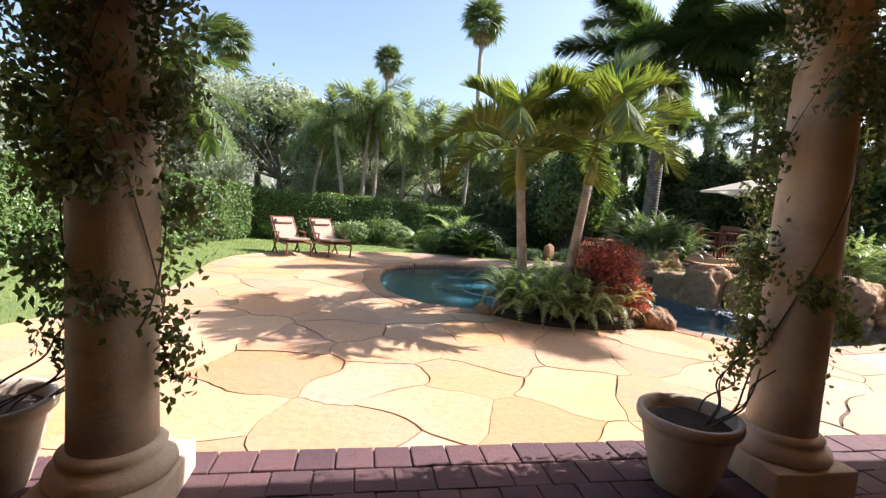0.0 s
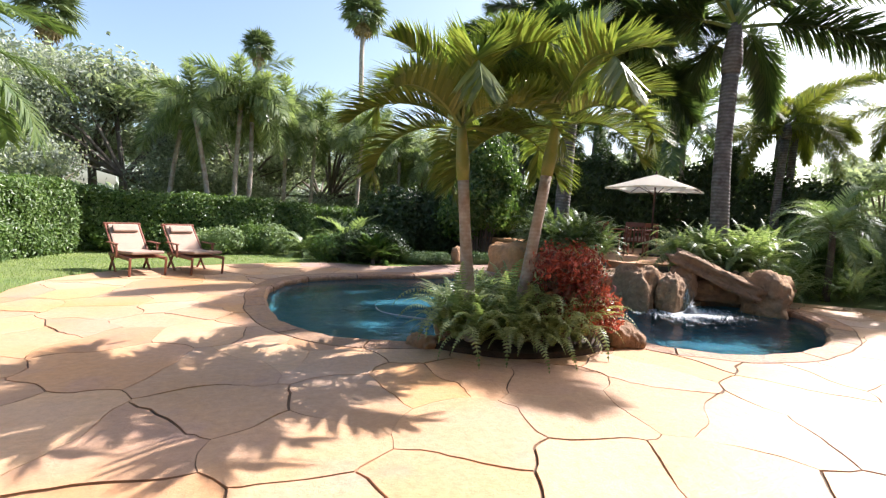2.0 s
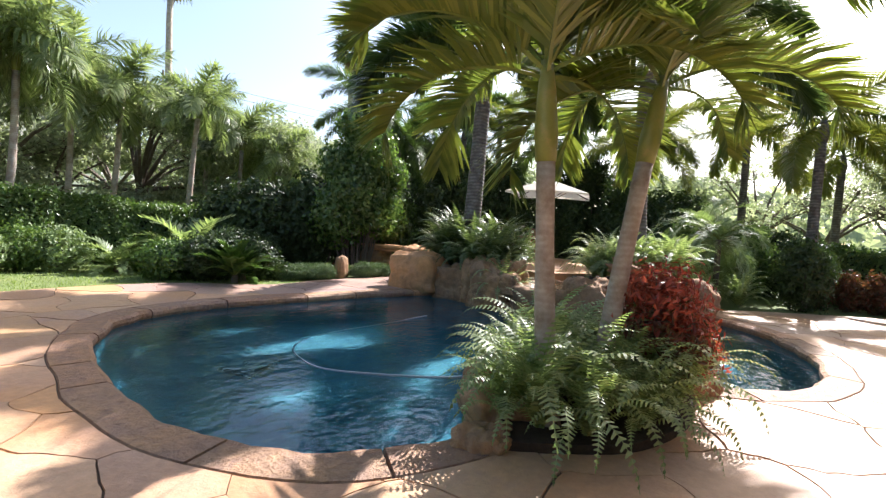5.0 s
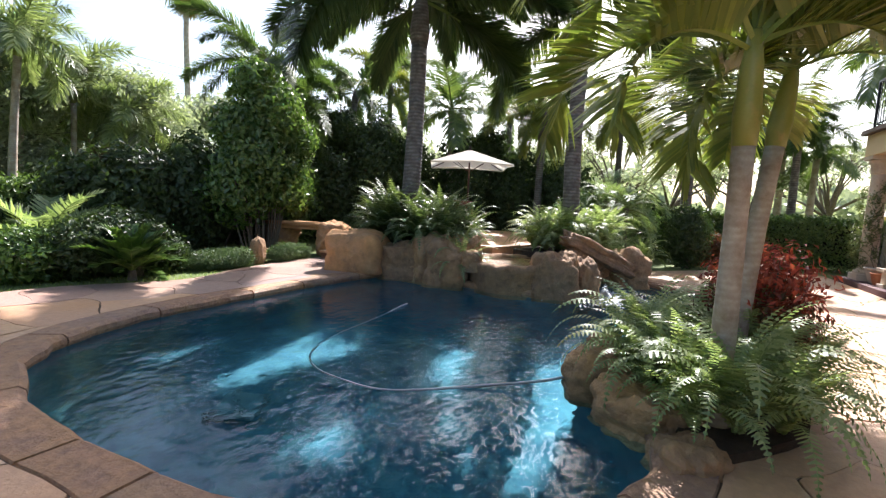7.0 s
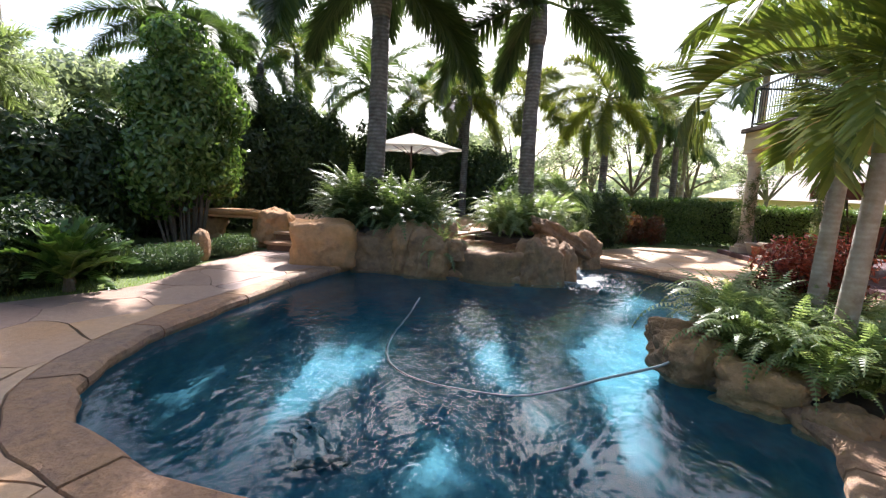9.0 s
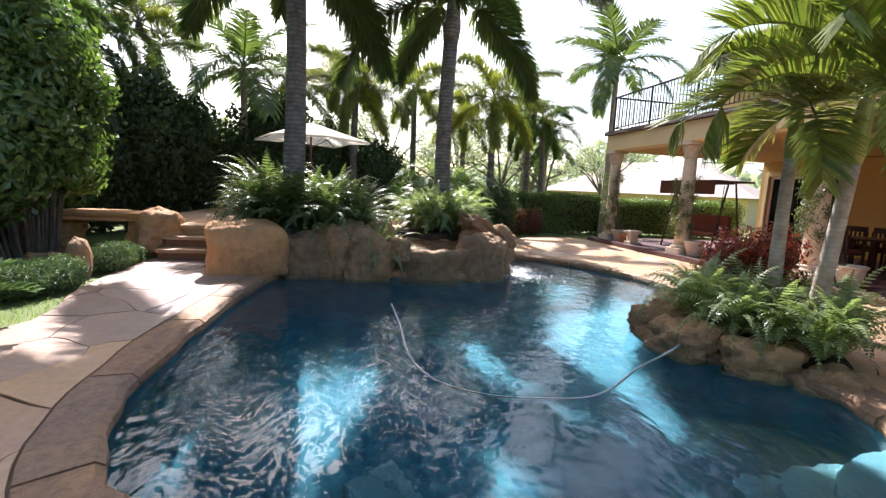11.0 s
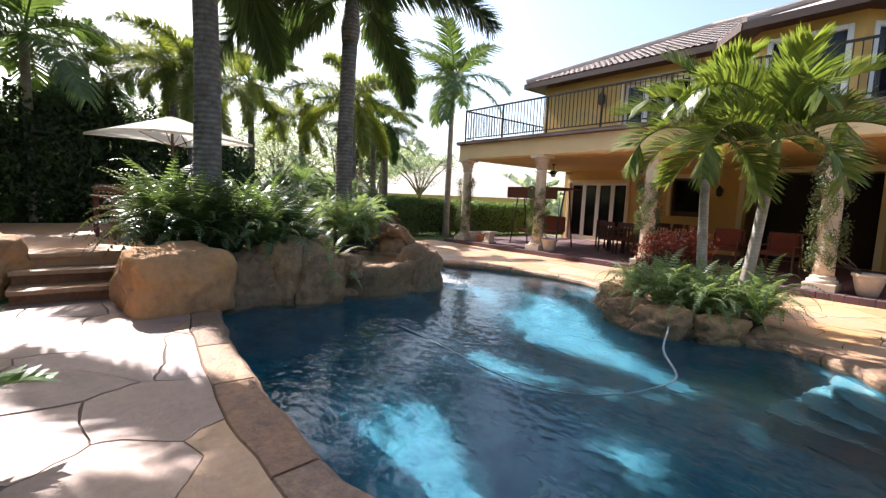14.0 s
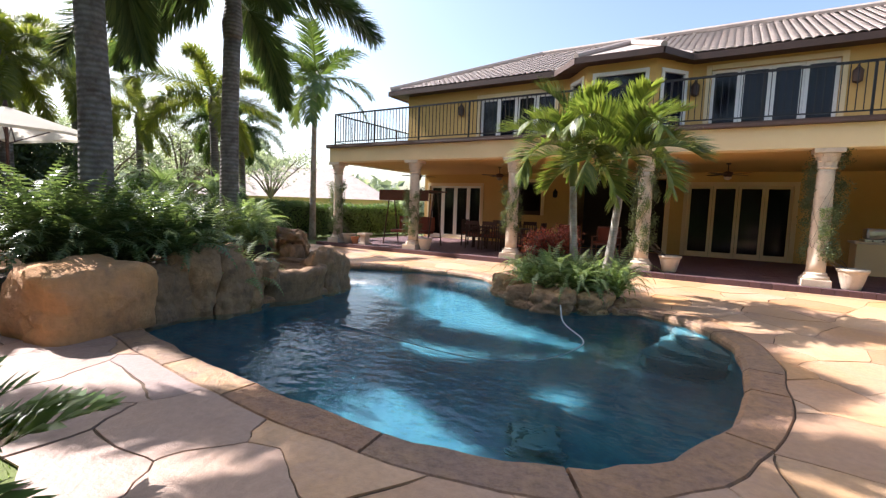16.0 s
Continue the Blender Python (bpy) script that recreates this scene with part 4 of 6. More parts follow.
# ---- plants ----
FROND = [frond_mesh("frond", 1.3 + 0.08 * k, 92, 0.42, 0.030, 64 + 17 * k, 100 + k, 40, False, M_FROND, hang=0.2, twist=0.05 * (k - 1), stalk=0.14) for k in range(4)]
SMALL = [frond_mesh("frond", 1.75, 84, 0.48, 0.036, 66 + 24 * k, 120 + k, 20, True, M_GREYPALM, hang=0.25) for k in range(2)]
FOX = [frond_mesh("frond", 2.35 + 0.12 * k, 440, 0.46, 0.028, 46 + 15 * k, 250 + k, 0, True, M_ROYALDARK, hang=0.18, stalk=0.2) for k in range(3)]
PLUME = [frond_mesh("frond", 2.2 + 0.12 * k, 260, 0.36, 0.024, 56 + 16 * k, 140 + k, 0, True, M_ROYAL, hang=0.15, stalk=0.2) for k in range(3)]
LIGHT = [frond_mesh("frond", 2.0, 240, 0.36, 0.024, 60 + 12 * k, 160 + k, 0, True, M_YELLOWISH, hang=0.2, stalk=0.12) for k in range(2)]
COCO = [frond_mesh("frond", 2.6, 60, 0.62, 0.05, 58 + 15 * k, 180 + k, 5, False, M_COCO, hang=0.4) for k in range(2)]
DATE = [frond_mesh("frond", 1.25, 50, 0.24, 0.014, 95 + 15 * k, 190 + k, 20, False, M_PALE, hang=0.2) for k in range(2)]
CYCAD = [frond_mesh("frond", 0.8, 34, 0.16, 0.018, 70 + 10 * k, 195 + k, 15, False, M_FERN, hang=0.1, stalk=0.05) for k in range(2)]
ZAMIA = [frond_mesh("frond", 0.85, 13, 0.20, 0.075, 45 + 10 * k, 198 + k, 25, False, M_GLOSSY, hang=0.15, stalk=0.2) for k in range(2)]


def palm(base, top, fronds, count, label, r0=0.08, r1=0.065, shaft=0.5, bark=M_PALM_BARK, spread=(-15, 75), seed=1, scale=1.0, group="", shaft_mat=M_SHAFT, name="palm_tree"):
    """A palm: a leaning ringed trunk, a green crownshaft and arching feather leaves."""
    rng = random.Random(seed)
    base, top = Vector(base), Vector(top)
    t = thing(name, label, "palm", Matrix.Translation(base), group)
    d = top - base
    bow = Vector((rng.uniform(-0.05, 0.05), rng.uniform(-0.05, 0.05), 0)) * d.length * 0.3
    path = [d * s + bow * math.sin(math.pi * s) for s in (0, 0.04, 0.12, 0.3, 0.5, 0.7, 0.85, 1.0)]
    part("trunk", tube(bmesh.new(), path, [r0 * 1.35, r0 * 1.15, r0, r0 * 0.97, (r0 + r1) / 2, r1, r1, r1], 14), bark, t, "grey ringed trunk", True)
    up = (path[-1] - path[-2]).normalized()
    head = d + up * shaft
    if shaft > 0.1:
        part("crownshaft", tube(bmesh.new(), [d - up * 0.02, d + up * shaft * 0.25, d + up * shaft * 0.7, head], [r1 * 1.08, r1 * 1.25, r1 * 0.95, r1 * 0.6], 12), shaft_mat, t, "smooth yellow-green crownshaft", True)
    for k in range(count):
        yaw = 137.5 * k + rng.uniform(-12, 12)
        s = (k + 0.5) / count
        pitch = spread[1] + (spread[0] - spread[1]) * s + rng.uniform(-7, 7)
        m = Matrix.Translation(head - up * 0.12 * s) @ pose(0, 0, 0, 0, 0, yaw) @ pose(0, 0, 0, 0, -pitch, 0) @ pose(0, 0, 0, rng.uniform(-12, 12), 0, 0) @ Matrix.Scale(scale * rng.uniform(0.86, 1.1), 4)
        part("frond", fronds[k % len(fronds)], None, t, at=m)
    return t


palm((2.40, 6.24, 0.05), (2.20, 6.28, 1.85), FROND, 15, "slender palm with a pale trunk in the fern bed", 0.075, 0.062, 0.62, seed=3, group="palms in the pool bed", spread=(14, 86))
palm((2.88, 6.12, 0.05), (3.06, 5.96, 1.95), FROND, 15, "leaning slender palm with bright green leaves in the fern bed", 0.075, 0.062, 0.62, seed=5, group="palms in the pool bed", spread=(14, 86))
palm((7.72, 11.5, 0.3), (7.85, 11.45, 4.7), FOX, 19, "tall grey-trunked royal palm in a raised fern bed", 0.20, 0.17, 1.0, M_ROYAL_BARK, (-6, 66), 7, 1.4, "tall palms by the spa", M_ROYAL_BARK)
palm((9.6, 8.3, 0.3), (9.4, 8.35, 4.7), FOX, 12, "tall grey-trunked royal palm beside the spa", 0.19, 0.16, 1.0, M_ROYAL_BARK, (-4, 66), 8, 1.35, "tall palms by the spa", M_ROYAL_BARK)

for k, (x, y, tx, ty, tz) in enumerate([(-0.6, 18.4, -1.15, 18.3, 4.1), (-0.05, 18.4, 0.15, 18.4, 4.5), (0.3, 18.6, 0.5, 18.7, 4.2), (1.7, 21.2, 1.8, 21.2, 4.7), (2.7, 21.1, 2.95, 21.1, 4.3), (4.2, 19.2, 4.3, 18.9, 4.0),
                                       (6.6, 21.8, 6.8, 21.8, 3.7), (7.9, 21.2, 8.0, 21.2, 3.1), (-2.2, 20.2, -1.7, 20.2, 3.9), (5.6, 22.2, 5.8, 22.2, 4.4)]):
    palm((x, y, -0.03), (tx, ty, tz), SMALL, 13 + k * 5 % 4, "garden palm with a thin pale trunk behind the hedge", 0.085, 0.07, 0.5, seed=20 + k, scale=0.85 + 0.09 * (k * 3 % 5), group="palms behind the hedge", spread=(-22, 75))
for k, (x, y, z, s) in enumerate([(14.2, 17.6, 5.1, 1.25), (16.0, 17.1, 5.8, 1.25), (10.2, 17.2, 3.7, 1.0), (14.9, 10.3, 4.2, 1.05), (15.9, 10.6, 4.6, 1.1), (14.0, 5.8, 4.1, 1.15), (16.8, 3.4, 4.0, 0.9), (17.2, 2.6, 4.0, 0.9), (9.0, 16.9, 4.7, 1.05), (18.6, 12.6, 4.9, 1.2), (17.5, 8.0, 4.8, 1.2), (18.8, 5.6, 4.0, 1.0), (12.0, 18.6, 4.8, 1.2)]):
    palm((x, y, -0.03), (x + 0.1, y, z), LIGHT if k in (1, 3, 4, 5, 10, 11) else PLUME, 11, "palm with feathery arching leaves behind the terrace", 0.13, 0.11, 0.5, M_ROYAL_BARK, (-22, 68), 40 + k, s, "palms beyond the terrace", M_ROYAL_BARK)
for k, (bx, by, x, y, z) in enumerate([(-5.6, 13.6, -5.3, 13.4, 3.9), (15.1, 13.7, 14.97, 13.77, 4.7), (15.2, 0.8, 15.0, 0.9, 6.1), (19.6, 2.5, 19.6, 2.5, 4.6), (19.2, 1.6, 19.1, 1.6, 3.6)]):
    palm((bx, by, -0.03), (x, y, z), COCO, 15, "coconut palm with long drooping leaves", 0.13, 0.10, 0.25, M_PALM_BARK, (-20, 75), 60 + k, 1.05 if k < 3 else 0.65, "coconut palms", M_STALK)
palm((11.7, 7.3, -0.03), (11.7, 7.3, 1.5), DATE, 22, "pygmy date palm with fine pale leaves", 0.07, 0.06, 0.05, M_BARK, (-20, 70), 70, 1.1)

# tall fan palms far behind
FAN = [fan_mesh("fan_leaf", 0.7, 0.95, 22, 210 + k, M_FANLEAF) for k in range(2)]
DEAD = [fan_mesh("dead_leaf", 0.6, 0.8, 16, 214, M_DRY)]
for k, (x, y, z) in enumerate([(-11.7, 43.0, 14.0), (1.8, 44.2, 14.5), (10.0, 42.2, 18.3), (-16.0, 44.0, 10.5), (24.0, 40.0, 16.5)]):
    t = thing("fan_palm", "very tall thin fan palm far behind the garden", "palm", pose(x, y, -0.03), "tall fan palms")
    part("trunk", tube(bmesh.new(), [(0, 0, 0), (0.1, 0, z * 0.4), (-0.05, 0, z * 0.8), (0, 0, z)], [0.34, 0.24, 0.2, 0.2], 10), M_PALM_BARK, t, "", True)
    rng = random.Random(300 + k)
    crown = (1.45, 1.0, 1.45, 1.3, 1.4)[k]
    for j in range(30):
        m = Matrix.Translation((0, 0, z)) @ pose(0, 0, 0, 0, 0, 137.5 * j) @ pose(0, 0, 0, 0, -(75 - 115 * j / 30 + rng.uniform(-8, 8)), 0) @ Matrix.Scale(crown, 4)
        part("fan_leaf", FAN[j % 2], None, t, at=m)
    for j in range(8):
        m = Matrix.Translation((0, 0, z - 0.5)) @ pose(0, 0, 0, 0, 0, 137.5 * j + 40) @ pose(0, 0, 0, 0, 62 + rng.uniform(-8, 8), 0) @ Matrix.Scale(crown * 0.9, 4)
        part("dead_leaf", DEAD[0], None, t, at=m)


def shrub(blobs, n, length, width, material, seed, label, name="shrub", category="shrub", group="", stems=0, shell=0.45, rough=0.25, droop=0.3):
    """A bush: leaves in lumpy masses over a few stems."""
    c = np.array(blobs).mean(axis=0)
    t = thing(name, label, category, Matrix.Translation((c[0], c[1], 0)), group)
    moved = [(b[0] - c[0], b[1] - c[1], *b[2:]) for b in blobs]
    part("foliage", foliage("foliage", moved, n, length, width, material, seed, shell, rough, droop), None, t)
    rng = random.Random(seed)
    for b in moved:
        for _ in range(3):
            e = Vector((b[0] + rng.uniform(-0.5, 0.5) * b[3], b[1] + rng.uniform(-0.5, 0.5) * b[4], b[2] + 0.5 * b[5]))
            s = Vector((e.x * 0.4, e.y * 0.4, -0.02))
            part("stem", tube(bmesh.new(), [s, s.lerp(e, 0.5) + Vector((0.03, 0.02, 0)), e], [0.018 + 0.012 * b[5], 0.012 + 0.008 * b[5], 0.006], 6), M_BARK, t)
    return t


def hedge(points, width, height, n, label, seed, material=M_HEDGE, leaf_size=0.095):
    """A clipped hedge along a line: leaves over its top and sides, and a core box coloured as inner shade."""
    rng = np.random.default_rng(seed)
    a, b = np.array(points[0] + (0.0,)), np.array(points[1] + (0.0,))
    L = np.linalg.norm(b - a)
    u = (b - a) / L
    s = np.array([-u[1], u[0], 0])
    t = thing("hedge", label, "hedge", Matrix.Translation((*points[0], 0)), "garden hedges")
    face = rng.choice(4, n, p=[0.36, 0.3, 0.26, 0.08])
    q = rng.uniform(0, L, n)
    h = rng.uniform(0.03, 1, n) * height
    w = rng.uniform(-0.5, 0.5, n) * width
    side = np.where(face == 0, -0.5, 0.5) * width
    p = u * q[:, None] + s * np.where(face < 2, side, w)[:, None] + np.array([0, 0, 1.0]) * np.where(face == 2, height, h)[:, None]
    p += rng.normal(0, 0.05, (n, 3))
    lump = 0.07 * np.sin(q * 3.3 + p[:, 2] * 4) * np.sin(q * 1.7 - p[:, 2] * 2.5 + 1)
    p += s * np.where(face == 0, -lump, np.where(face == 1, lump, 0))[:, None]
    wave = 0.05 * np.sin(q * 2.1) + 0.04 * np.sin(q * 5.3 + 1) + 0.04 * np.sin(q * 0.8 + 2)
    p[:, 2] += np.where(face == 2, wave, 0)
    d = np.where((face == 0)[:, None], -s, s) * (face < 2)[:, None] + np.array([0, 0, 1.0]) * (face == 2)[:, None] + np.array([0, 0, 0.3])
    v, f = leaf_quads(p, unit(d), leaf_size, leaf_size * 0.55, rng)
    part("foliage", mesh_of("foliage", v, f, material), None, t)
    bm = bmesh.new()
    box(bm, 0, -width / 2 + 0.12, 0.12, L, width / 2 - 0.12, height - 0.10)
    ob = part("core", bm, M_CORE, t, "solid core coloured as the shade inside the hedge")
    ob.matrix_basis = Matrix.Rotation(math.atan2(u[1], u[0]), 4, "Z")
    return t


# Near-black colour of the core boxes: the shade between the leaves is painted in.
M_CORE = surface("hedge_inner_shade", (0.02, 0.025, 0.01), (0.035, 0.04, 0.016), None, 8, 30, 0.95, 0.9, grain=0.6)
hedge([(-7.4, 5.0), (-5.7, 13.2)], 1.3, 1.85, 52000, "clipped sunlit green hedge along the lawn", 401)
hedge([(-5.7, 13.0), (-4.4, 17.0)], 1.3, 1.75, 30000, "clipped green hedge along the lawn", 402)
hedge([(-4.8, 17.6), (1.0, 18.2)], 1.2, 1.62, 36000, "clipped hedge behind the sun loungers", 403)
hedge([(0.9, 18.6), (6.0, 18.7)], 1.2, 1.45, 30000, "clipped hedge with a bright top", 404)
hedge([(15.6, 6.5), (15.9, 2.2)], 1.0, 1.45, 22000, "clipped hedge beyond the deck", 405)
hedge([(15.9, 2.2), (15.6, -5.5)], 1.0, 1.4, 22000, "clipped hedge beside the house", 406)

hedge([(16.2, 6.4), (17.6, 16.0)], 1.2, 1.7, 26000, "dark hedge beyond the terrace", 407, M_DARKLEAF, 0.12)
hedge([(6.0, 19.0), (17.6, 17.0)], 1.2, 1.9, 30000, "dark hedge behind the trees", 408, M_DARKLEAF, 0.12)

# ferns
def fern_frond(name, length, seed, material, curl):
    """One fern leaf along +x that rises and curls over, with paired leaflets."""
    rng = random.Random(seed)
    v, f = [], []
    q, steps = Vector((0, 0, 0)), 25
    side = Vector((0, 1, 0))
    for i in range(steps):
        s = i / steps
        a = -math.radians(curl) * s ** 1.5
        t = Vector((math.cos(a), 0, math.sin(a)))
        w = 0.088 * length * math.sin(math.pi * min(1, 0.16 + 0.82 * s)) * rng.uniform(0.85, 1.1)
        h = length / steps * 0.40
        for sgn in (-1, 1):
            tip = q + side * sgn * w + t * 0.3 * w + Vector((-t.z, 0, t.x)) * -0.18 * w
            n0 = len(v)
            v += [q - t * h * 0.6, tip - t * h * 0.3, tip + t * h * 0.4, q + t * h]
            f.append((n0, n0 + 1, n0 + 2, n0 + 3))
        n0 = len(v)
        q2 = q + t * (length / steps)
        v += [q - side * 0.004, q + side * 0.004, q2 + side * 0.003, q2 - side * 0.003]
        f.append((n0, n0 + 1, n0 + 2, n0 + 3))
        q = q2
    return mesh_of(name, np.array([tuple(c) for c in v]), np.array(f), material)


FERN = [fern_frond("frond", 0.72 + 0.05 * k, 500 + k, M_FERN, 75 + 18 * k) for k in range(4)]
FERN_DARK = [fern_frond("frond", 0.86 + 0.06 * k, 510 + k, M_DEEPFERN, 70 + 20 * k) for k in range(3)]
fern_rng = random.Random(77)


def fern_clump(meshes, count, seed, label, group):
    rng = random.Random(seed)
    t = thing("fern", label, "fern", group=group)
    for k in range(count):
        pitch = 90 - 52 * (k / count) + rng.uniform(-8, 8)
        part("frond", meshes[k % len(meshes)], None, t, at=pose(0, 0, 0.02, 0, 0, 137.5 * k + rng.uniform(-15, 15)) @ pose(0, 0, 0, 0, -pitch, 0) @ pose(0, 0, 0, rng.uniform(-25, 25)) @ Matrix.Scale(rng.uniform(0.75, 1.15), 4))
    return t


def ferns(spots, label, group, dark=False, lift=0.0, scale=1.0):
    first = fern_clump(FERN_DARK if dark else FERN, 58 if dark else 42, 520 + len(spots), label, group)
    for k, (x, y) in enumerate(spots):
        s = scale * fern_rng.uniform(0.8, 1.2)
        m = pose(x, y, lift, fern_rng.uniform(-7, 7), fern_rng.uniform(-7, 7), fern_rng.uniform(0, 360))
        ob = copy_thing(first, m) if k else first
        ob.matrix_basis = m @ Matrix.Diagonal((s * 0.9, s * 0.9, s * 1.2, 1))


# island bed
island = [(1.75, 6.35), (2.15, 5.85), (2.6, 5.55), (3.3, 5.45), (3.95, 5.6), (4.3, 5.95), (3.8, 6.75), (3.0, 7.05), (2.3, 6.65)]
isl = offset(spline(island, 4), -0.12)
bed = new("planting_bed", sheet("planting_bed", [isl], lambda c: inside(c, isl), 0.06, M_SOIL, 0.1))
tagged(bed, "dark soil of the palm bed at the pool edge", "soil", kind="structure")
ferns([(2.15, 6.15), (2.3, 5.9), (2.65, 5.72), (3.05, 5.65), (3.4, 5.72), (2.1, 6.4), (2.45, 6.5), (2.75, 6.7), (3.15, 6.75), (3.55, 6.55), (2.6, 6.0), (3.0, 6.3), (3.3, 6.1), (3.75, 6.3), (3.0, 5.95), (2.7, 6.5), (3.4, 6.4)],
      "bright green sword fern under the palms", "ferns in the palm bed", lift=0.10, scale=1.0)
shrub([(3.25, 5.85, 0.95, 0.36, 0.34, 0.28), (3.6, 5.95, 0.85, 0.36, 0.34, 0.32), (3.45, 5.7, 0.65, 0.35, 0.28, 0.3), (3.75, 5.65, 0.45, 0.25, 0.22, 0.22)], 0.75, 0.068, 0.028, M_RED, 520, "copperleaf shrub with red and bronze leaves", shell=0.7)
shrub([(3.3, 5.8, 0.6, 0.4, 0.35, 0.35), (3.55, 6.05, 0.6, 0.35, 0.35, 0.3)], 0.7, 0.075, 0.032, M_REDGREEN, 521, "bronze-green shrub under red leaves", shell=0.8)

# beds by the spa
for pts, z in (([(7.0, 10.2), (6.95, 12.2), (7.7, 12.5), (8.3, 12.2), (8.3, 11.0), (8.0, 10.0)], 0.5), ([(8.3, 8.5), (8.6, 9.3), (9.4, 9.4), (10.4, 8.6), (10.3, 7.5), (9.2, 7.6)], 0.5)):
    loop = spline(pts, 4)
    b = new("planting_bed", sheet("planting_bed", [loop], lambda c, loop=loop: inside(c, loop), z, M_SOIL, 0.55))
    tagged(b, "raised soil bed held by boulders", "soil", kind="structure")
ferns([(7.45, 12.0), (7.65, 12.1), (7.95, 12.0), (7.4, 11.65), (7.35, 11.3), (7.5, 11.1), (7.9, 11.8), (8.1, 11.4), (7.2, 10.8), (7.6, 10.6), (7.9, 10.8), (7.3, 10.35), (8.0, 10.3), (7.45, 11.8), (8.15, 12.0)],
      "dark arching fern in the raised bed", "ferns by the spa", True, 0.52, 1.3)
ferns([(8.75, 8.7), (9.0, 9.0), (9.3, 9.1), (9.7, 8.9), (10.0, 8.5), (9.2, 8.5), (9.0, 8.2), (9.3, 7.9), (9.7, 7.9), (10.0, 8.0), (8.9, 8.45), (9.9, 7.7)],
      "bright fern at the foot of the royal palm", "ferns by the spa", False, 0.5, 1.3)
ferns([(10.7, 7.4), (11.2, 7.8), (11.8, 6.8), (12.3, 7.3), (10.9, 8.4), (11.6, 8.3), (10.4, 8.2), (7.0, 9.9), (9.9, 7.3)], "green fern beside the deck", "ferns by the spa", False, 0.0, 1.1)

# shrub border on the far side
shrub([(3.7, 14.6, 0.48, 0.75, 0.55, 0.55), (3.1, 14.7, 0.42, 0.6, 0.5, 0.48), (4.25, 14.4, 0.32, 0.4, 0.4, 0.36)], 2.5, 0.085, 0.045, M_DARKLEAF, 530, "dark green rounded shrub by the deck")
shrub([(2.6, 14.9, 0.35, 0.6, 0.5, 0.42)], 2.5, 0.08, 0.045, M_GLOSSY, 531, "dark green shrub by the deck")
for k, (x, y, r, h, m) in enumerate([(-0.2, 16.6, 0.55, 0.75, M_PALE), (0.5, 16.8, 0.5, 0.85, M_HEDGE), (1.1, 16.7, 0.5, 0.8, M_PALE), (2.6, 16.6, 0.55, 0.7, M_HEDGE), (3.3, 16.8, 0.5, 0.7, M_PALE), (4.2, 16.0, 0.6, 0.8, M_GLOSSY), (5.0, 16.2, 0.6, 0.9, M_DARKLEAF),
                                     (4.7, 14.9, 0.45, 0.34, M_PALE), (5.5, 14.5, 0.45, 0.28, M_PALE), (6.2, 14.3, 0.4, 0.26, M_JUNIPER), (-3.0, 17.0, 0.5, 0.6, M_HEDGE), (-0.9, 17.0, 0.5, 0.6, M_PALE)]):
    shrub([(x, y, h * 0.5, r, r * 0.8, h * 0.55)], 2.2, 0.09, 0.05, m, 540 + k, "leafy border shrub in front of the hedge", group="border shrubs")
for k, (x, y, r) in enumerate([(5.35, 14.0, 0.45), (6.65, 13.95, 0.38), (7.1, 14.0, 0.36), (4.95, 14.1, 0.4)]):
    shrub([(x, y, 0.12, r, r * 0.75, 0.2)], 3.0, 0.10, 0.016, M_JUNIPER, 560 + k, "low spreading juniper at the deck edge", "juniper", "shrub", "junipers", droop=-0.2)


def rosette(name, x, y, meshes, count, label, spread, scale, seed, z=0.0):
    t = thing(name, label, "shrub", pose(x, y, z))
    rng = random.Random(seed)
    part("stem", tube(bmesh.new(), [(0, 0, -0.02), (0, 0, 0.14)], [0.07, 0.05], 8), M_BARK, t)
    for k in range(count):
        p = spread[1] + (spread[0] - spread[1]) * k / count
        part("frond", meshes[k % len(meshes)], None, t, at=Matrix.Translation((0, 0, 0.12)) @ pose(0, 0, 0, 0, 0, 137.5 * k + rng.uniform(-9, 9)) @ pose(0, 0, 0, 0, -p, 0) @ Matrix.Scale(scale * rng.uniform(0.85, 1.1), 4))
    return t


rosette("cycad", 1.95, 16.2, CYCAD, 26, "spiky green cycad in the border", (0, 75), 1.15, 600)
rosette("cycad", 3.35, 16.1, CYCAD, 22, "upright spiky plant in the border", (35, 85), 2.0, 601)
rosette("cardboard_palm", 3.45, 13.95, ZAMIA, 26, "broad-leaved cardboard palm at the deck edge", (36, 90), 1.0, 602)
rosette("cardboard_palm", 3.75, 14.25, ZAMIA, 16, "broad-leaved cardboard palm at the deck edge", (5, 75), 0.9, 603)
rosette("cycad", 9.0, 16.2, CYCAD, 20, "spiky plant under the trees", (10, 75), 1.3, 604)

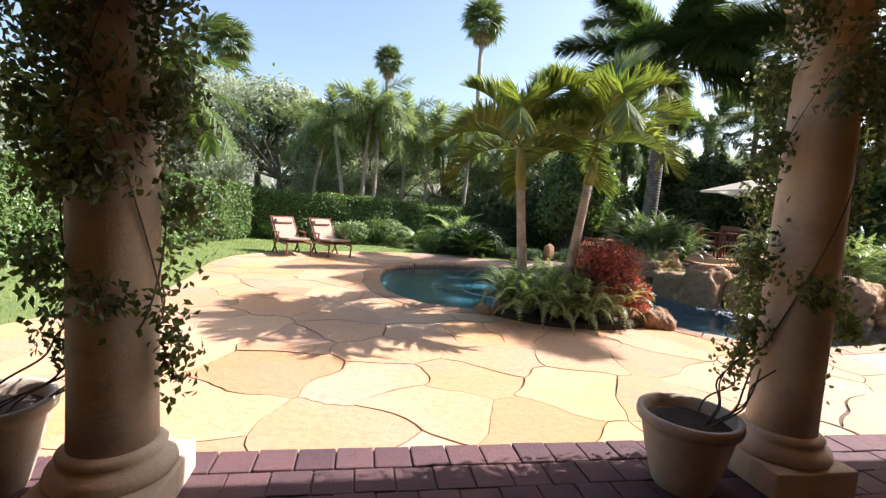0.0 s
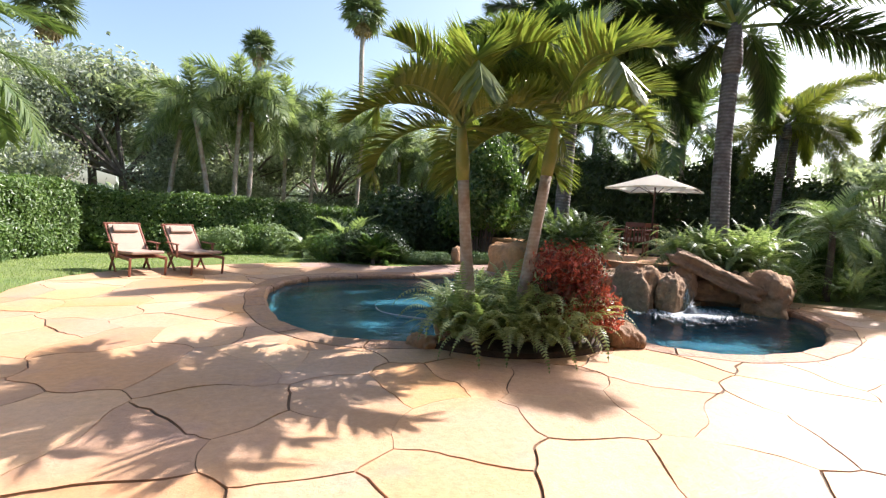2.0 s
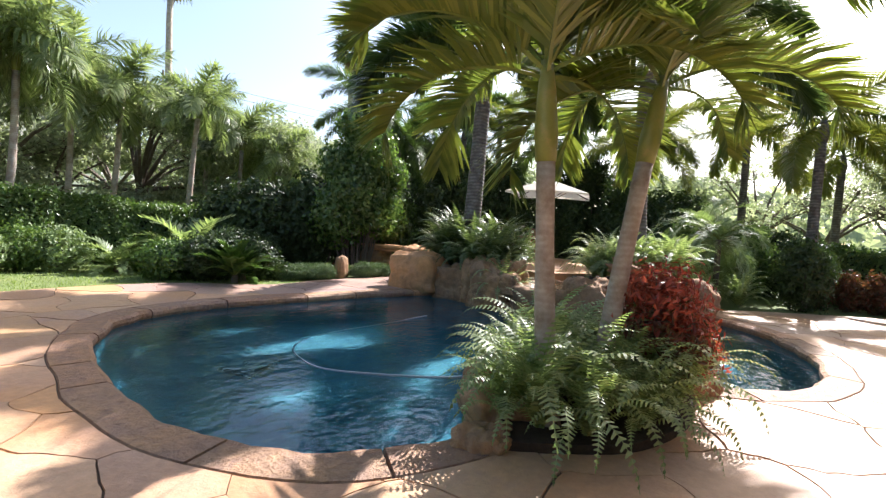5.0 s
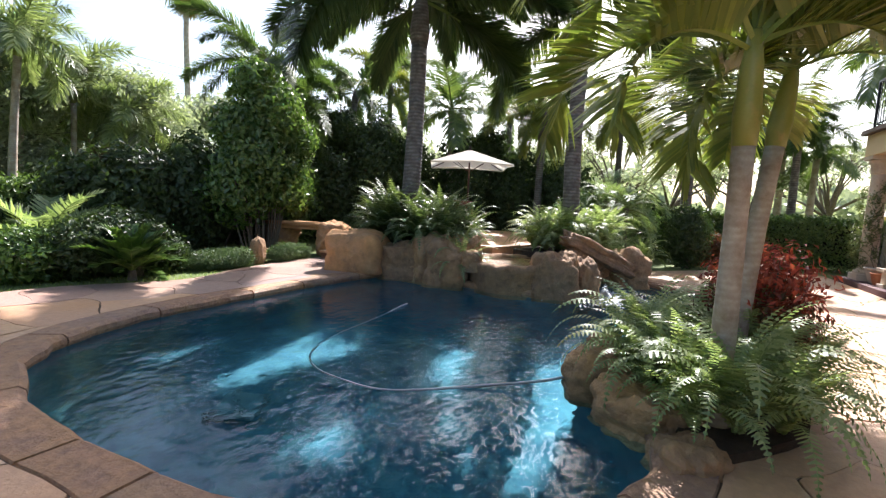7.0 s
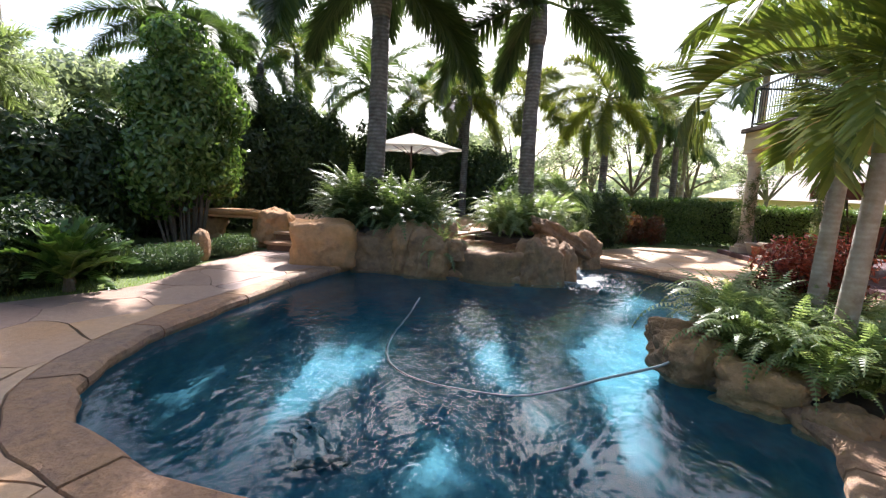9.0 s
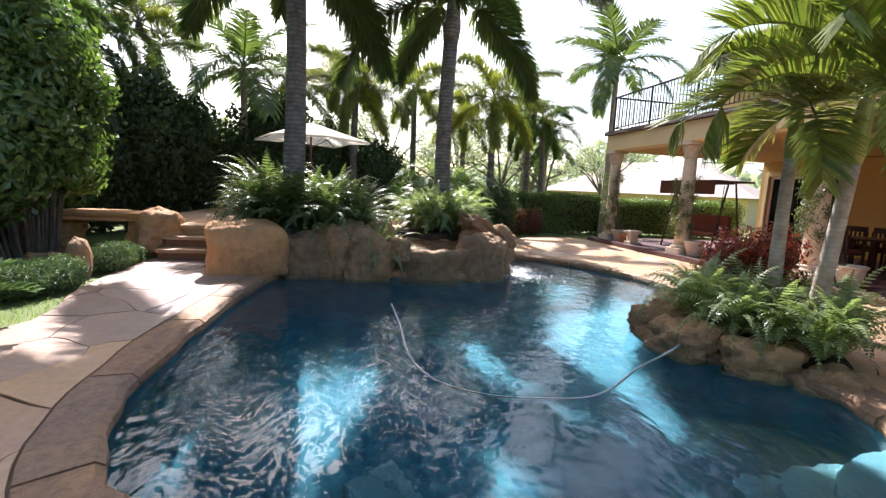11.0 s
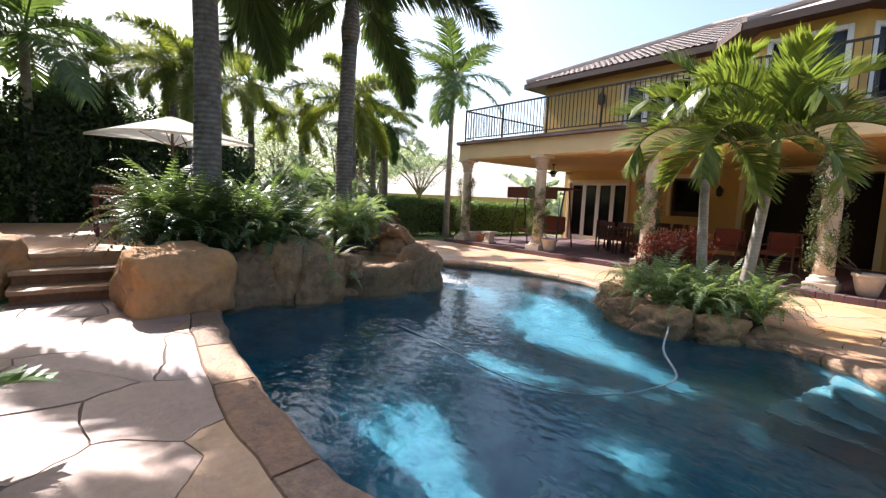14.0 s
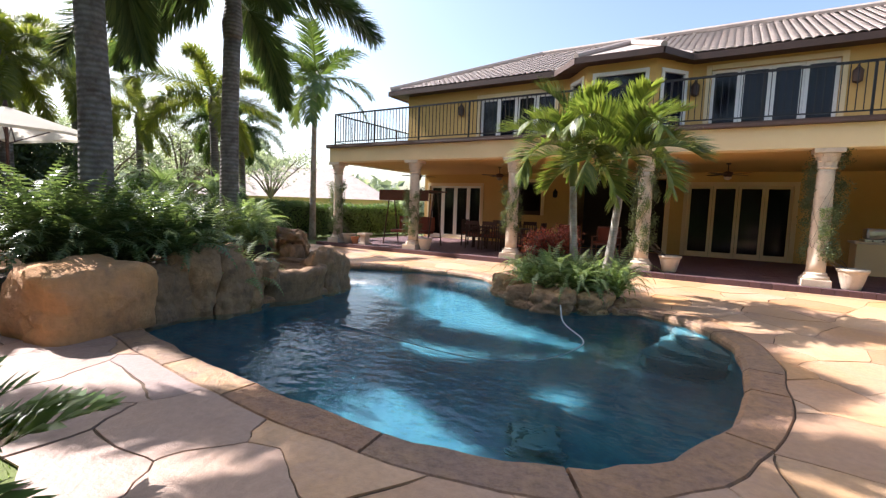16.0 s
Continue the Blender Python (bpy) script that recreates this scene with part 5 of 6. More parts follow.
# dense trees behind the pool
shrub([(7.4, 15.4, 2.3, 0.95, 0.85, 1.0), (8.0, 15.3, 1.9, 0.8, 0.75, 0.95), (6.9, 15.5, 1.6, 0.85, 0.7, 0.9), (7.6, 15.2, 3.3, 0.8, 0.7, 0.8), (7.2, 15.4, 4.0, 0.55, 0.55, 0.5), (6.9, 15.6, 2.9, 0.6, 0.55, 0.6), (8.2, 15.0, 2.8, 0.5, 0.5, 0.5)], 2.2, 0.15, 0.085, M_SHINY, 610, "tall glossy-leaved shrub with sunlit edges", "tree", "tree", shell=0.5)
shrub([(5.5, 16.9, 1.05, 1.0, 0.8, 1.25), (4.7, 17.4, 0.95, 0.85, 0.7, 1.1), (6.5, 16.5, 1.25, 0.85, 0.7, 1.45), (8.9, 17.2, 1.2, 1.1, 0.9, 1.2), (10.0, 16.8, 1.3, 1.1, 1.0, 1.3)], 2.8, 0.15, 0.085, M_DARKLEAF, 611, "dark dense shrubbery behind the pool")
shrub([(11.4, 16.3, 1.5, 1.2, 0.8, 1.5), (12.8, 15.6, 2.1, 1.3, 0.9, 2.1), (14.3, 15.0, 1.9, 1.2, 1.0, 1.9), (12.0, 16.4, 3.6, 0.8, 0.7, 0.8), (13.6, 16.2, 3.4, 0.7, 0.7, 0.8)], 2.8, 0.16, 0.09, M_DARKLEAF, 612, "dark shrubbery behind the terrace")
shrub([(15.6, 13.4, 1.9, 1.0, 1.3, 1.9), (15.9, 11.4, 1.7, 0.9, 1.2, 1.7), (15.6, 9.5, 1.5, 0.9, 1.2, 1.5), (15.9, 12.6, 3.5, 0.7, 0.8, 0.8)], 2.8, 0.16, 0.09, M_DARKLEAF, 613, "dark shrubbery beyond the terrace")
shrub([(9.4, 16.2, 1.4, 0.8, 0.7, 1.4), (8.7, 16.4, 2.2, 0.9, 0.8, 1.1)], 2.6, 0.15, 0.085, M_GLOSSY, 614, "leafy shrub behind the stone bench", shell=0.5)
shrub([(12.95, 5.8, 0.8, 0.58, 0.58, 0.9)], 2.5, 0.09, 0.05, M_DARKLEAF, 615, "dark round shrub at the deck edge")
shrub([(13.4, 8.4, 0.9, 0.8, 0.7, 0.95), (14.5, 7.3, 1.0, 0.9, 0.8, 1.05), (12.6, 9.1, 0.7, 0.6, 0.6, 0.75)], 2.4, 0.12, 0.06, M_HEDGE, 616, "leafy green shrubs beyond the spa")
palm((13.0, 7.9, -0.03), (13.0, 7.9, 1.7), DATE, 22, "pygmy date palm with fine pale leaves", 0.07, 0.06, 0.05, M_BARK, (-20, 70), 71, 1.25)
for k, (x, y) in enumerate([(13.9, 5.6), (14.2, 5.0), (14.4, 4.5), (14.6, 3.9)]):
    shrub([(x, y, 0.45, 0.32, 0.32, 0.5)], 1.8, 0.11, 0.045, M_REDGREEN, 620 + k, "croton with red and bronze leaves by the hedge", group="crotons")


def tree(x, y, height, blobs, n, size, material, seed, label, group="", bare=False):
    t = thing("tree", label, "tree", pose(x, y, -0.03), group)
    rng = random.Random(seed)
    bm = bmesh.new()
    fork = height * 0.35
    r = height * 0.022
    tube(bm, [(0, 0, 0), (0.1, 0.05, fork * 0.5), (0.05, 0, fork)], [r * 1.4, r * 1.05, r * 0.9], 10)
    for b in blobs:
        e = Vector((b[0], b[1], b[2]))
        m = Vector((b[0] * 0.45, b[1] * 0.45, fork + (b[2] - fork) * 0.55))
        tube(bm, [(0.05, 0, fork * 0.95), m, e], [r * 0.6, r * 0.38, r * 0.15], 6)
        for _ in range(9 if bare else 4):
            q = e + Vector((rng.uniform(-1, 1) * b[3], rng.uniform(-1, 1) * b[4], rng.uniform(-0.4, 1) * b[5]))
            tube(bm, [m.lerp(e, rng.uniform(0.3, 1.0)), (m + q) * 0.5 + Vector((0, 0, 0.15)), q], [r * 0.16, r * 0.1, r * 0.05], 4)
    part("trunk", bm, M_BARK, t, "forked grey trunk and limbs")
    part("crown", foliage("crown", blobs, n, size, size * 0.5, material, seed, 0.75, 0.35), None, t)
    return t


def crown_blobs(height, radius, count, seed):
    rng = random.Random(seed)
    out = []
    for k in range(count):
        a, r = rng.uniform(0, 6.28), radius * math.sqrt(rng.uniform(0.05, 1))
        out.append((r * math.cos(a), r * math.sin(a), height * (0.92 - 0.45 * (r / radius) ** 2 * rng.uniform(0.5, 1)), radius * 0.38, radius * 0.38, height * 0.13))
    return out


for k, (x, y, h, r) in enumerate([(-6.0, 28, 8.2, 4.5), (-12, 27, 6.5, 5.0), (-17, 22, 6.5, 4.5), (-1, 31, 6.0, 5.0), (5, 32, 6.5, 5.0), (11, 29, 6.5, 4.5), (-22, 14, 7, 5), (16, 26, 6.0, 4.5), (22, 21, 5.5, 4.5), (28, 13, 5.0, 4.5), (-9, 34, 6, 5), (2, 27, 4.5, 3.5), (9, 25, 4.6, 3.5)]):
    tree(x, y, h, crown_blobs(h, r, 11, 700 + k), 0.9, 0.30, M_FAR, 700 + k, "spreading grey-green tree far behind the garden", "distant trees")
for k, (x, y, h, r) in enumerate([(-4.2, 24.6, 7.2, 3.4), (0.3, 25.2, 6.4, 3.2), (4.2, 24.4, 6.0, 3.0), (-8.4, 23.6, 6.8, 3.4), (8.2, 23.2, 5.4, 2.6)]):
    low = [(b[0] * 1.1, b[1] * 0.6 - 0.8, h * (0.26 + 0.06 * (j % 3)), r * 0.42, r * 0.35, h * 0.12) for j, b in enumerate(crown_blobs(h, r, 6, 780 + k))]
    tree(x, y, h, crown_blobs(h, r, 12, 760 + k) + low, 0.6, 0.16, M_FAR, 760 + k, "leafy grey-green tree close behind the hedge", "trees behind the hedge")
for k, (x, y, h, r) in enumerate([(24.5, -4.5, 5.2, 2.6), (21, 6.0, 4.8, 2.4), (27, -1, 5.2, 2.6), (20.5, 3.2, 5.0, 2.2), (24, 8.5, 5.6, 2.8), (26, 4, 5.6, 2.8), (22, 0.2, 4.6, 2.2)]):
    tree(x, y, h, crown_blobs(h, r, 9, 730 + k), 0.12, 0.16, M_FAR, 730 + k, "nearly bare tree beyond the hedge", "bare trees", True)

# woods that close the view all round
rng = np.random.default_rng(880)
a = rng.uniform(0, 2 * math.pi, 26000)
dist = rng.uniform(48, 62, len(a))
h = np.abs(rng.uniform(0, 1, len(a))) * (4.2 + 1.6 * np.sin(a * 9) + 1.1 * np.sin(a * 23 + 1)) * np.where((np.cos(a) > 0.55) & (np.sin(a) < 0.55), 1.15, 1.0)
pts = np.stack([dist * np.cos(a), dist * np.sin(a) + 8, h], 1)
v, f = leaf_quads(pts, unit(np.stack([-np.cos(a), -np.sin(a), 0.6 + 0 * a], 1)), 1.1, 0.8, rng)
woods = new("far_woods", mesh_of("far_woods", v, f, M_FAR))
tagged(woods, "grey-green woods in the distance", "woods", kind="stuff")
# ---- furniture and loose things ----
def planter(at, r, h, label, material=M_POT, soil=True):
    t = thing("planter", label, "planter", pose(*at), "porch planters")
    part("pot", lathe(bmesh.new(), [(r * 0.55, 0), (r * 0.6, 0.02), (r * 0.78, h * 0.45), (r * 0.9, h * 0.8), (r * 0.92, h * 0.86), (r, h * 0.87), (r * 1.02, h * 0.93), (r, h), (r * 0.9, h), (r * 0.87, h * 0.9), (r * 0.8, h * 0.6), (r * 0.2, h * 0.55)], 36), material, t, "", True)
    part("soil", lathe(bmesh.new(), [(r * 0.80, h * 0.72), (r * 0.86, h * 0.84), (r * 0.5, h * 0.875), (r * 0.05, h * 0.88)], 18), M_SOIL, t)
    return t


def vine(x, y, z0, z1, spread, n, seed, stems_at, label, wraps=2.05, shaded=False):
    """A climber on a column: twisting stems from its pot and small leaves."""
    rng = np.random.default_rng(seed)
    t = thing("climbing_vine", label, "vine", pose(x, y, 0), "column vines")
    r2 = random.Random(seed)
    for k in range(6):
        ph, turn = r2.uniform(0, 6.28), r2.uniform(2.0, 4.5) * r2.choice((-1, 1))
        start = Vector((stems_at[0] - x + r2.uniform(-0.08, 0.08), stems_at[1] - y + r2.uniform(-0.08, 0.08), 0.46))
        foot = Vector((0.178 * math.cos(ph), 0.178 * math.sin(ph) + 0.01, 0.95))
        path = [start.lerp(foot, j / 5) + Vector((r2.uniform(-0.05, 0.05), r2.uniform(-0.05, 0.05), 0.0)) * (j > 0) for j in range(5)]
        for j in range(9):
            s = j / 8
            a = ph + turn * s
            path.append(Vector((0.178 * math.cos(a), 0.178 * math.sin(a) + 0.01, 0.95 + (z1 - 0.95) * s)))
        line = spline(path, 5, closed=False)
        part("vine_stem", tube(bmesh.new(), line, [0.0055 - 0.0035 * q / len(line) for q in range(len(line))], 6), M_BARK, t, "thin bare twisting stem")
    blobs = []
    for k in range(26):
        a = 2.4 * k + rng.uniform(-0.4, 0.4)
        z = z0 + (z1 - z0) * (k + 0.5) / 26
        blobs.append((0.24 * math.cos(a), 0.24 * math.sin(a), z, spread * rng.uniform(0.6, 1.1), spread * rng.uniform(0.6, 1.1), (z1 - z0) / 9))
    p, d = blob_points(blobs, n, rng, 0.8, 0.35)
    keep = (np.hypot(p[:, 0], p[:, 1]) > 0.18) & ((p[:, 1] > -0.07) | (p[:, 2] > wraps) | (np.sin(p[:, 2] * 7 + 4 * p[:, 0]) > 0.86))
    if shaded:
        keep &= (p[:, 1] < 0.1) | ((p[:, 2] < 1.75) & (p[:, 0] < 0.05))
    v, f = leaf_quads(p[keep], d[keep], 0.042, 0.028, rng)
    part("foliage", mesh_of("foliage", v, f, M_VINE), None, t, "small dark leaves")
    return t


planter((1.74, 2.05, PORCH_Z), 0.25, 0.40, "pale clay pot with bare stems beside a porch column")
planter((-1.57, 2.22, PORCH_Z), 0.26, 0.42, "pale clay pot with bare stems beside a porch column")
planter((8.75, 2.1, PORCH_Z), 0.24, 0.38, "pale clay pot beside a porch column")
planter((5.2, 2.0, PORCH_Z), 0.24, 0.38, "pale clay pot beside a porch column")
planter((11.95, 2.1, PORCH_Z), 0.24, 0.34, "pale clay pot beside the corner column")
planter((11.6, 2.2, PORCH_Z), 0.15, 0.26, "small terracotta pot beside the corner column", M_CLAY)
pedestal = thing("pedestal", "low pale stone pedestal on the porch edge", "pedestal", pose(11.2, 2.15, PORCH_Z))
part("foot", boxed(-0.17, -0.17, 0, 0.17, 0.17, 0.07, bevel=0.01), M_COLUMN, pedestal)
part("shaft", boxed(-0.12, -0.12, 0.07, 0.12, 0.12, 0.32, bevel=0.02), M_COLUMN, pedestal)
part("top", boxed(-0.19, -0.19, 0.32, 0.19, 0.19, 0.40, bevel=0.015), M_COLUMN, pedestal)
vine(-1.0, CY, 0.75, 2.85, 0.20, 14000, 801, (-1.5, 2.2), "dense dark climbing vine round a porch column", 1.45, True)
vine(2.38, CY, 0.6, 2.6, 0.16, 6500, 802, (1.8, 2.05), "thin climbing vine round a porch column")
vine(5.82, CY, 0.9, 2.2, 0.15, 4200, 803, (5.3, 2.0), "dark climbing vine round a porch column")
vine(9.2, CY, 0.6, 2.0, 0.17, 5200, 804, (8.8, 2.1), "dark climbing vine round a porch column")
vine(12.5, CY, 0.45, 2.2, 0.19, 6000, 805, (12.0, 2.1), "dark climbing vine round the corner column")


def lounger():
    """A steamer chair: slatted frame, raised back, crossed legs, arms and a cushion."""
    t = thing("sun_lounger", "reddish teak steamer lounger with beige cushion on the deck", "lounger", group="sun loungers")
    w = 0.30
    for s in (-1, 1):
        x = s * w
        part("side_rail", boxed(x - 0.02, -0.75, 0.30, x + 0.02, 0.55, 0.36, bevel=0.006), M_TEAK, t)
        for y0, y1, z1 in ((-0.68, -0.74, 0.31), (0.55, 0.25, 0.31), (0.15, 0.5, 0.31)):
            part("leg", tube(bmesh.new(), [(x, y0, 0.0), (x, y1, z1)], 0.022, 8), M_TEAK, t)
        part("back_post", tube(bmesh.new(), [(x, 0.25, 0.33), (x, 0.66, 0.72), (x, 0.86, 0.90)], 0.022, 8), M_TEAK, t)
        part("armrest", boxed(s * (w + 0.06) - 0.035, -0.15, 0.56, s * (w + 0.06) + 0.035, 0.42, 0.585, bevel=0.008), M_TEAK, t)
        part("arm_post", boxed(s * (w + 0.05) - 0.015, -0.12, 0.3, s * (w + 0.05) + 0.015, -0.08, 0.56), M_TEAK, t)
    for k in range(9):
        y = -0.72 + k * 0.12
        part("slat", boxed(-w + 0.02, y, 0.345, w - 0.02, y + 0.08, 0.362, bevel=0.003), M_TEAK, t)
    part("headrail", boxed(-w - 0.03, 0.83, 0.87, w + 0.03, 0.90, 0.94, bevel=0.015), M_TEAK, t)
    part("leg_cushion", boxed(-0.27, -0.78, 0.365, 0.27, -0.16, 0.425, bevel=0.022), M_CUSHION, t, "worn beige leg cushion", at=pose(0, 0, 0, -4))
    part("seat_cushion", boxed(-0.27, -0.15, 0.365, 0.27, 0.28, 0.43, bevel=0.025), M_CUSHION, t)
    back = part("back_cushion", boxed(-0.27, 0, 0, 0.27, 0.06, 0.76, bevel=0.025), M_CUSHION, t, "", at=pose(0, 0.25, 0.40, -47))
    part("head_pillow", boxed(-0.22, -0.07, 0.50, 0.22, 0.0, 0.68, bevel=0.03), M_CUSHION, back, "small beige head pillow")
    return t


l0 = lounger()
l0.matrix_basis = pose(-0.8, 12.75, 0, 0, 0, 25)
copy_thing(l0, pose(-1.8, 12.62, 0, 0, 0, 25))

# parasol with table and chairs
par = thing("parasol", "square cream canvas parasol over the terrace table", "parasol", pose(11.0, 11.4, 0.54, 0, 0, 25))
bm = bmesh.new()
s, e, top = 1.06, 1.92, 2.36
apex = bm.verts.new((0, 0, top))
grid = []
for k in range(4):
    a, b = [Vector((s * math.cos(math.radians(45 + 90 * (k + d))) * 1.414, s * math.sin(math.radians(45 + 90 * (k + d))) * 1.414, e)) for d in (0, 1)]
    m = (a + b) / 2 + Vector((0, 0, 0.05))
    va, vm, vb = (bm.verts.new(p) for p in (a, m, b))
    bm.faces.new((apex, va, vm))
    bm.faces.new((apex, vm, vb))
    la, lm, lb = (bm.verts.new(p - Vector((0, 0, 0.045))) for p in (a, m, b))
    bm.faces.new((va, la, lm, vm))
    bm.faces.new((vm, lm, lb, vb))
bmesh.ops.remove_doubles(bm, verts=bm.verts, dist=1e-4)
part("canopy", bm, M_CANVAS, par, "stretched cream canvas with a short valance")
part("pole", lathe(bmesh.new(), [(0.025, 0), (0.025, 2.36), (0.04, 2.37), (0.02, 2.46)], 12), M_DARKWOOD, par)
part("base", lathe(bmesh.new(), [(0.28, 0), (0.28, 0.05), (0.06, 0.09), (0.04, 0.25)], 20), M_IRON, par)
for k in range(4):
    a = math.radians(45 + 90 * k)
    rib = part("rib", tube(bmesh.new(), [(0, 0, 2.34), (1.46 * math.cos(a), 1.46 * math.sin(a), 1.905)], 0.012, 6), M_DARKWOOD, par)
    part("strut", tube(bmesh.new(), [(0, 0, 1.75), (0.75 * math.cos(a), 0.75 * math.sin(a), 2.10)], 0.009, 6), M_DARKWOOD, rib)


def table(at, w, d, label, material):
    t = thing("table", label, "table", pose(*at))
    part("tabletop", boxed(-w / 2, -d / 2, 0.70, w / 2, d / 2, 0.74, bevel=0.01), material, t)
    for sx in (-1, 1):
        for sy in (-1, 1):
            part("leg", boxed(sx * (w / 2 - 0.08) - 0.03, sy * (d / 2 - 0.08) - 0.03, 0, sx * (w / 2 - 0.08) + 0.03, sy * (d / 2 - 0.08) + 0.03, 0.70, bevel=0.006), material, t)
    return t


def chair(label, material, cushion, group, wide=0.5):
    t = thing("chair", label, "chair", group=group)
    h = wide / 2
    part("seat", boxed(-h, -0.25, 0.40, h, 0.25, 0.44, bevel=0.01), material, t)
    part("cushion", boxed(-h + 0.02, -0.23, 0.44, h - 0.02, 0.22, 0.51, bevel=0.025), cushion, t)
    back = part("backrest", boxed(-h, 0.22, 0.82, h, 0.26, 0.95, bevel=0.012), material, t)
    for k in range(5):
        x = -h + 0.06 + k * (wide - 0.12) / 4
        part("slat", boxed(x - 0.018, 0.23, 0.44, x + 0.018, 0.25, 0.82), material, back)
    for sx in (-1, 1):
        part("leg", boxed(sx * h - 0.02, -0.25, 0, sx * h + 0.02, -0.21, 0.62, bevel=0.004), material, t)
        part("leg", boxed(sx * h - 0.02, 0.21, 0, sx * h + 0.02, 0.25, 0.84, bevel=0.004), material, t)
        part("armrest", boxed(sx * h - 0.035, -0.27, 0.62, sx * h + 0.035, 0.25, 0.65, bevel=0.008), material, t)
    return t


table((11.0, 12.3, 0.54), 1.1, 0.9, "dark round-edged table on the terrace", M_TEAK)
c0 = chair("dark wooden terrace chair under the parasol", M_TEAK, M_CUSHION, "terrace chairs")
c0.matrix_basis = pose(10.1, 12.2, 0.54, 0, 0, 90)
copy_thing(c0, pose(10.3, 11.3, 0.54, 0, 0, 120))
copy_thing(c0, pose(11.9, 12.4, 0.54, 0, 0, -90))
table((7.3, -0.6, PORCH_Z), 1.9, 1.0, "dark wooden dining table on the porch", M_DARKWOOD)
d0 = chair("dark red-brown wooden dining chair on the porch", M_DARKWOOD, M_RUST, "porch dining chairs")
d0.matrix_basis = pose(6.7, 0.25, PORCH_Z, 0, 0, 0)
for x, y, a in ((7.3, 0.25, 4), (7.9, 0.25, -3), (6.7, -1.45, 180), (7.3, -1.45, 176), (7.9, -1.45, 184), (8.55, -0.6, -90), (6.05, -0.6, 90)):
    copy_thing(d0, pose(x, y, PORCH_Z, 0, 0, a))
a0 = chair("wide porch armchair with terracotta cushions", M_TEAK, M_RUST, "porch armchairs", 0.7)
part("back_cushion", boxed(-0.3, 0.13, 0.5, 0.3, 0.22, 0.92, bevel=0.035), M_RUST, a0, "terracotta back cushion")
a0.matrix_basis = pose(4.9, -0.2, PORCH_Z, 0, 0, 180)
copy_thing(a0, pose(3.7, -0.2, PORCH_Z, 0, 0, 176))

# canopy swing
sw = thing("canopy_swing", "porch swing with a rust-brown canopy on a dark frame", "swing", pose(10.2, 0.75, PORCH_Z))
for s in (-1, 1):
    for y in (-0.45, 0.45):
        part("leg", tube(bmesh.new(), [(s * 0.95, y, 0), (s * 0.95, y * 0.25, 1.85)], 0.025, 8), M_BROWN, sw)
    part("side_bar", tube(bmesh.new(), [(s * 0.95, -0.38, 0.3), (s * 0.95, 0.38, 0.3)], 0.018, 8), M_BROWN, sw)
    part("hanger", tube(bmesh.new(), [(s * 0.7, 0, 1.8), (s * 0.7, 0.05, 0.5)], 0.01, 6), M_IRON, sw)
part("top_bar", tube(bmesh.new(), [(-1.0, 0, 1.85), (1.0, 0, 1.85)], 0.025, 8), M_BROWN, sw)
canopy = bmesh.new()
for k in range(8):
    box(canopy, -1.05 + 0.2625 * k, -0.6, 1.88, -1.05 + 0.2625 * (k + 1), 0.6, 1.92)
    box(canopy, -1.05 + 0.2625 * k, 0.595, 1.55, -1.055 + 0.2625 * (k + 1), 0.612, 1.88)
part("canopy", canopy, M_AWNING, sw, "rust-brown fabric with a deep valance")
part("seat", boxed(-0.75, -0.25, 0.42, 0.75, 0.3, 0.52, bevel=0.03), M_RUST, sw)
part("backrest", boxed(-0.75, -0.32, 0.5, 0.75, -0.22, 1.0, bevel=0.03), M_RUST, sw)

# grill in its masonry counter
counter = thing("grill_counter", "stucco counter with a built-in grill at the porch end", "counter", pose(-3.0, -1.6, PORCH_Z))
part("body", boxed(-0.9, -0.4, 0, 0.75, 0.35, 0.80), M_CREAM, counter)
part("top", boxed(-0.95, -0.45, 0.80, 0.80, 0.40, 0.86, bevel=0.012), M_COLUMN, counter)
grill = thing("grill", "brushed steel barbecue grill with its lid shut", "grill", pose(-2.85, -1.6, PORCH_Z + 0.86))
part("lid", boxed(-0.42, -0.25, 0.06, 0.42, 0.22, 0.34, bevel=0.08), M_STEEL, grill)
part("body", boxed(-0.45, -0.28, 0.0, 0.45, 0.30, 0.06, bevel=0.01), M_STEEL, grill)
part("handle", tube(bmesh.new(), [(-0.3, 0.27, 0.16), (0.3, 0.27, 0.16)], 0.015, 8), M_STEEL, grill)
for k in range(4):
    part("knob", lathe(bmesh.new(), [(0.02, 0), (0.02, 0.025)], 10), M_IRON, grill, at=pose(-0.3 + 0.2 * k, 0.30, 0.03, -90))

# neighbour's house and power line
far = thing("neighbour_house", "distant low house with a beige tiled hip roof", "house", pose(31.5, -13.5, -0.03, 0, 0, 35))
part("wall", boxed(-7, -4.5, 0, 7, 4.5, 1.95), M_CREAM, far)
bm = bmesh.new()
r = [bm.verts.new(p) for p in ((-7.6, -5.1, 1.9), (7.6, -5.1, 1.9), (7.6, 5.1, 1.9), (-7.6, 5.1, 1.9), (-3, 0, 4.5), (3, 0, 4.5))]
for q in ((0, 1, 5, 4), (1, 2, 5), (2, 3, 4, 5), (3, 0, 4), (3, 2, 1, 0)):
    bm.faces.new([r[k] for k in q])
part("roof", bm, M_TILE, far)
for x in (-4, 0, 4):
    w = part("window", boxed(x - 0.6, 4.5, 0.6, x + 0.6, 4.53, 1.5), M_BLIND, far)
    part("frame", boxed(x - 0.7, 4.5, 0.5, x + 0.7, 4.515, 0.6), M_WHITE, w)
line = thing("power_line", "two thin sagging power cables beyond the trees", "cable", pose(0, 0, 0))
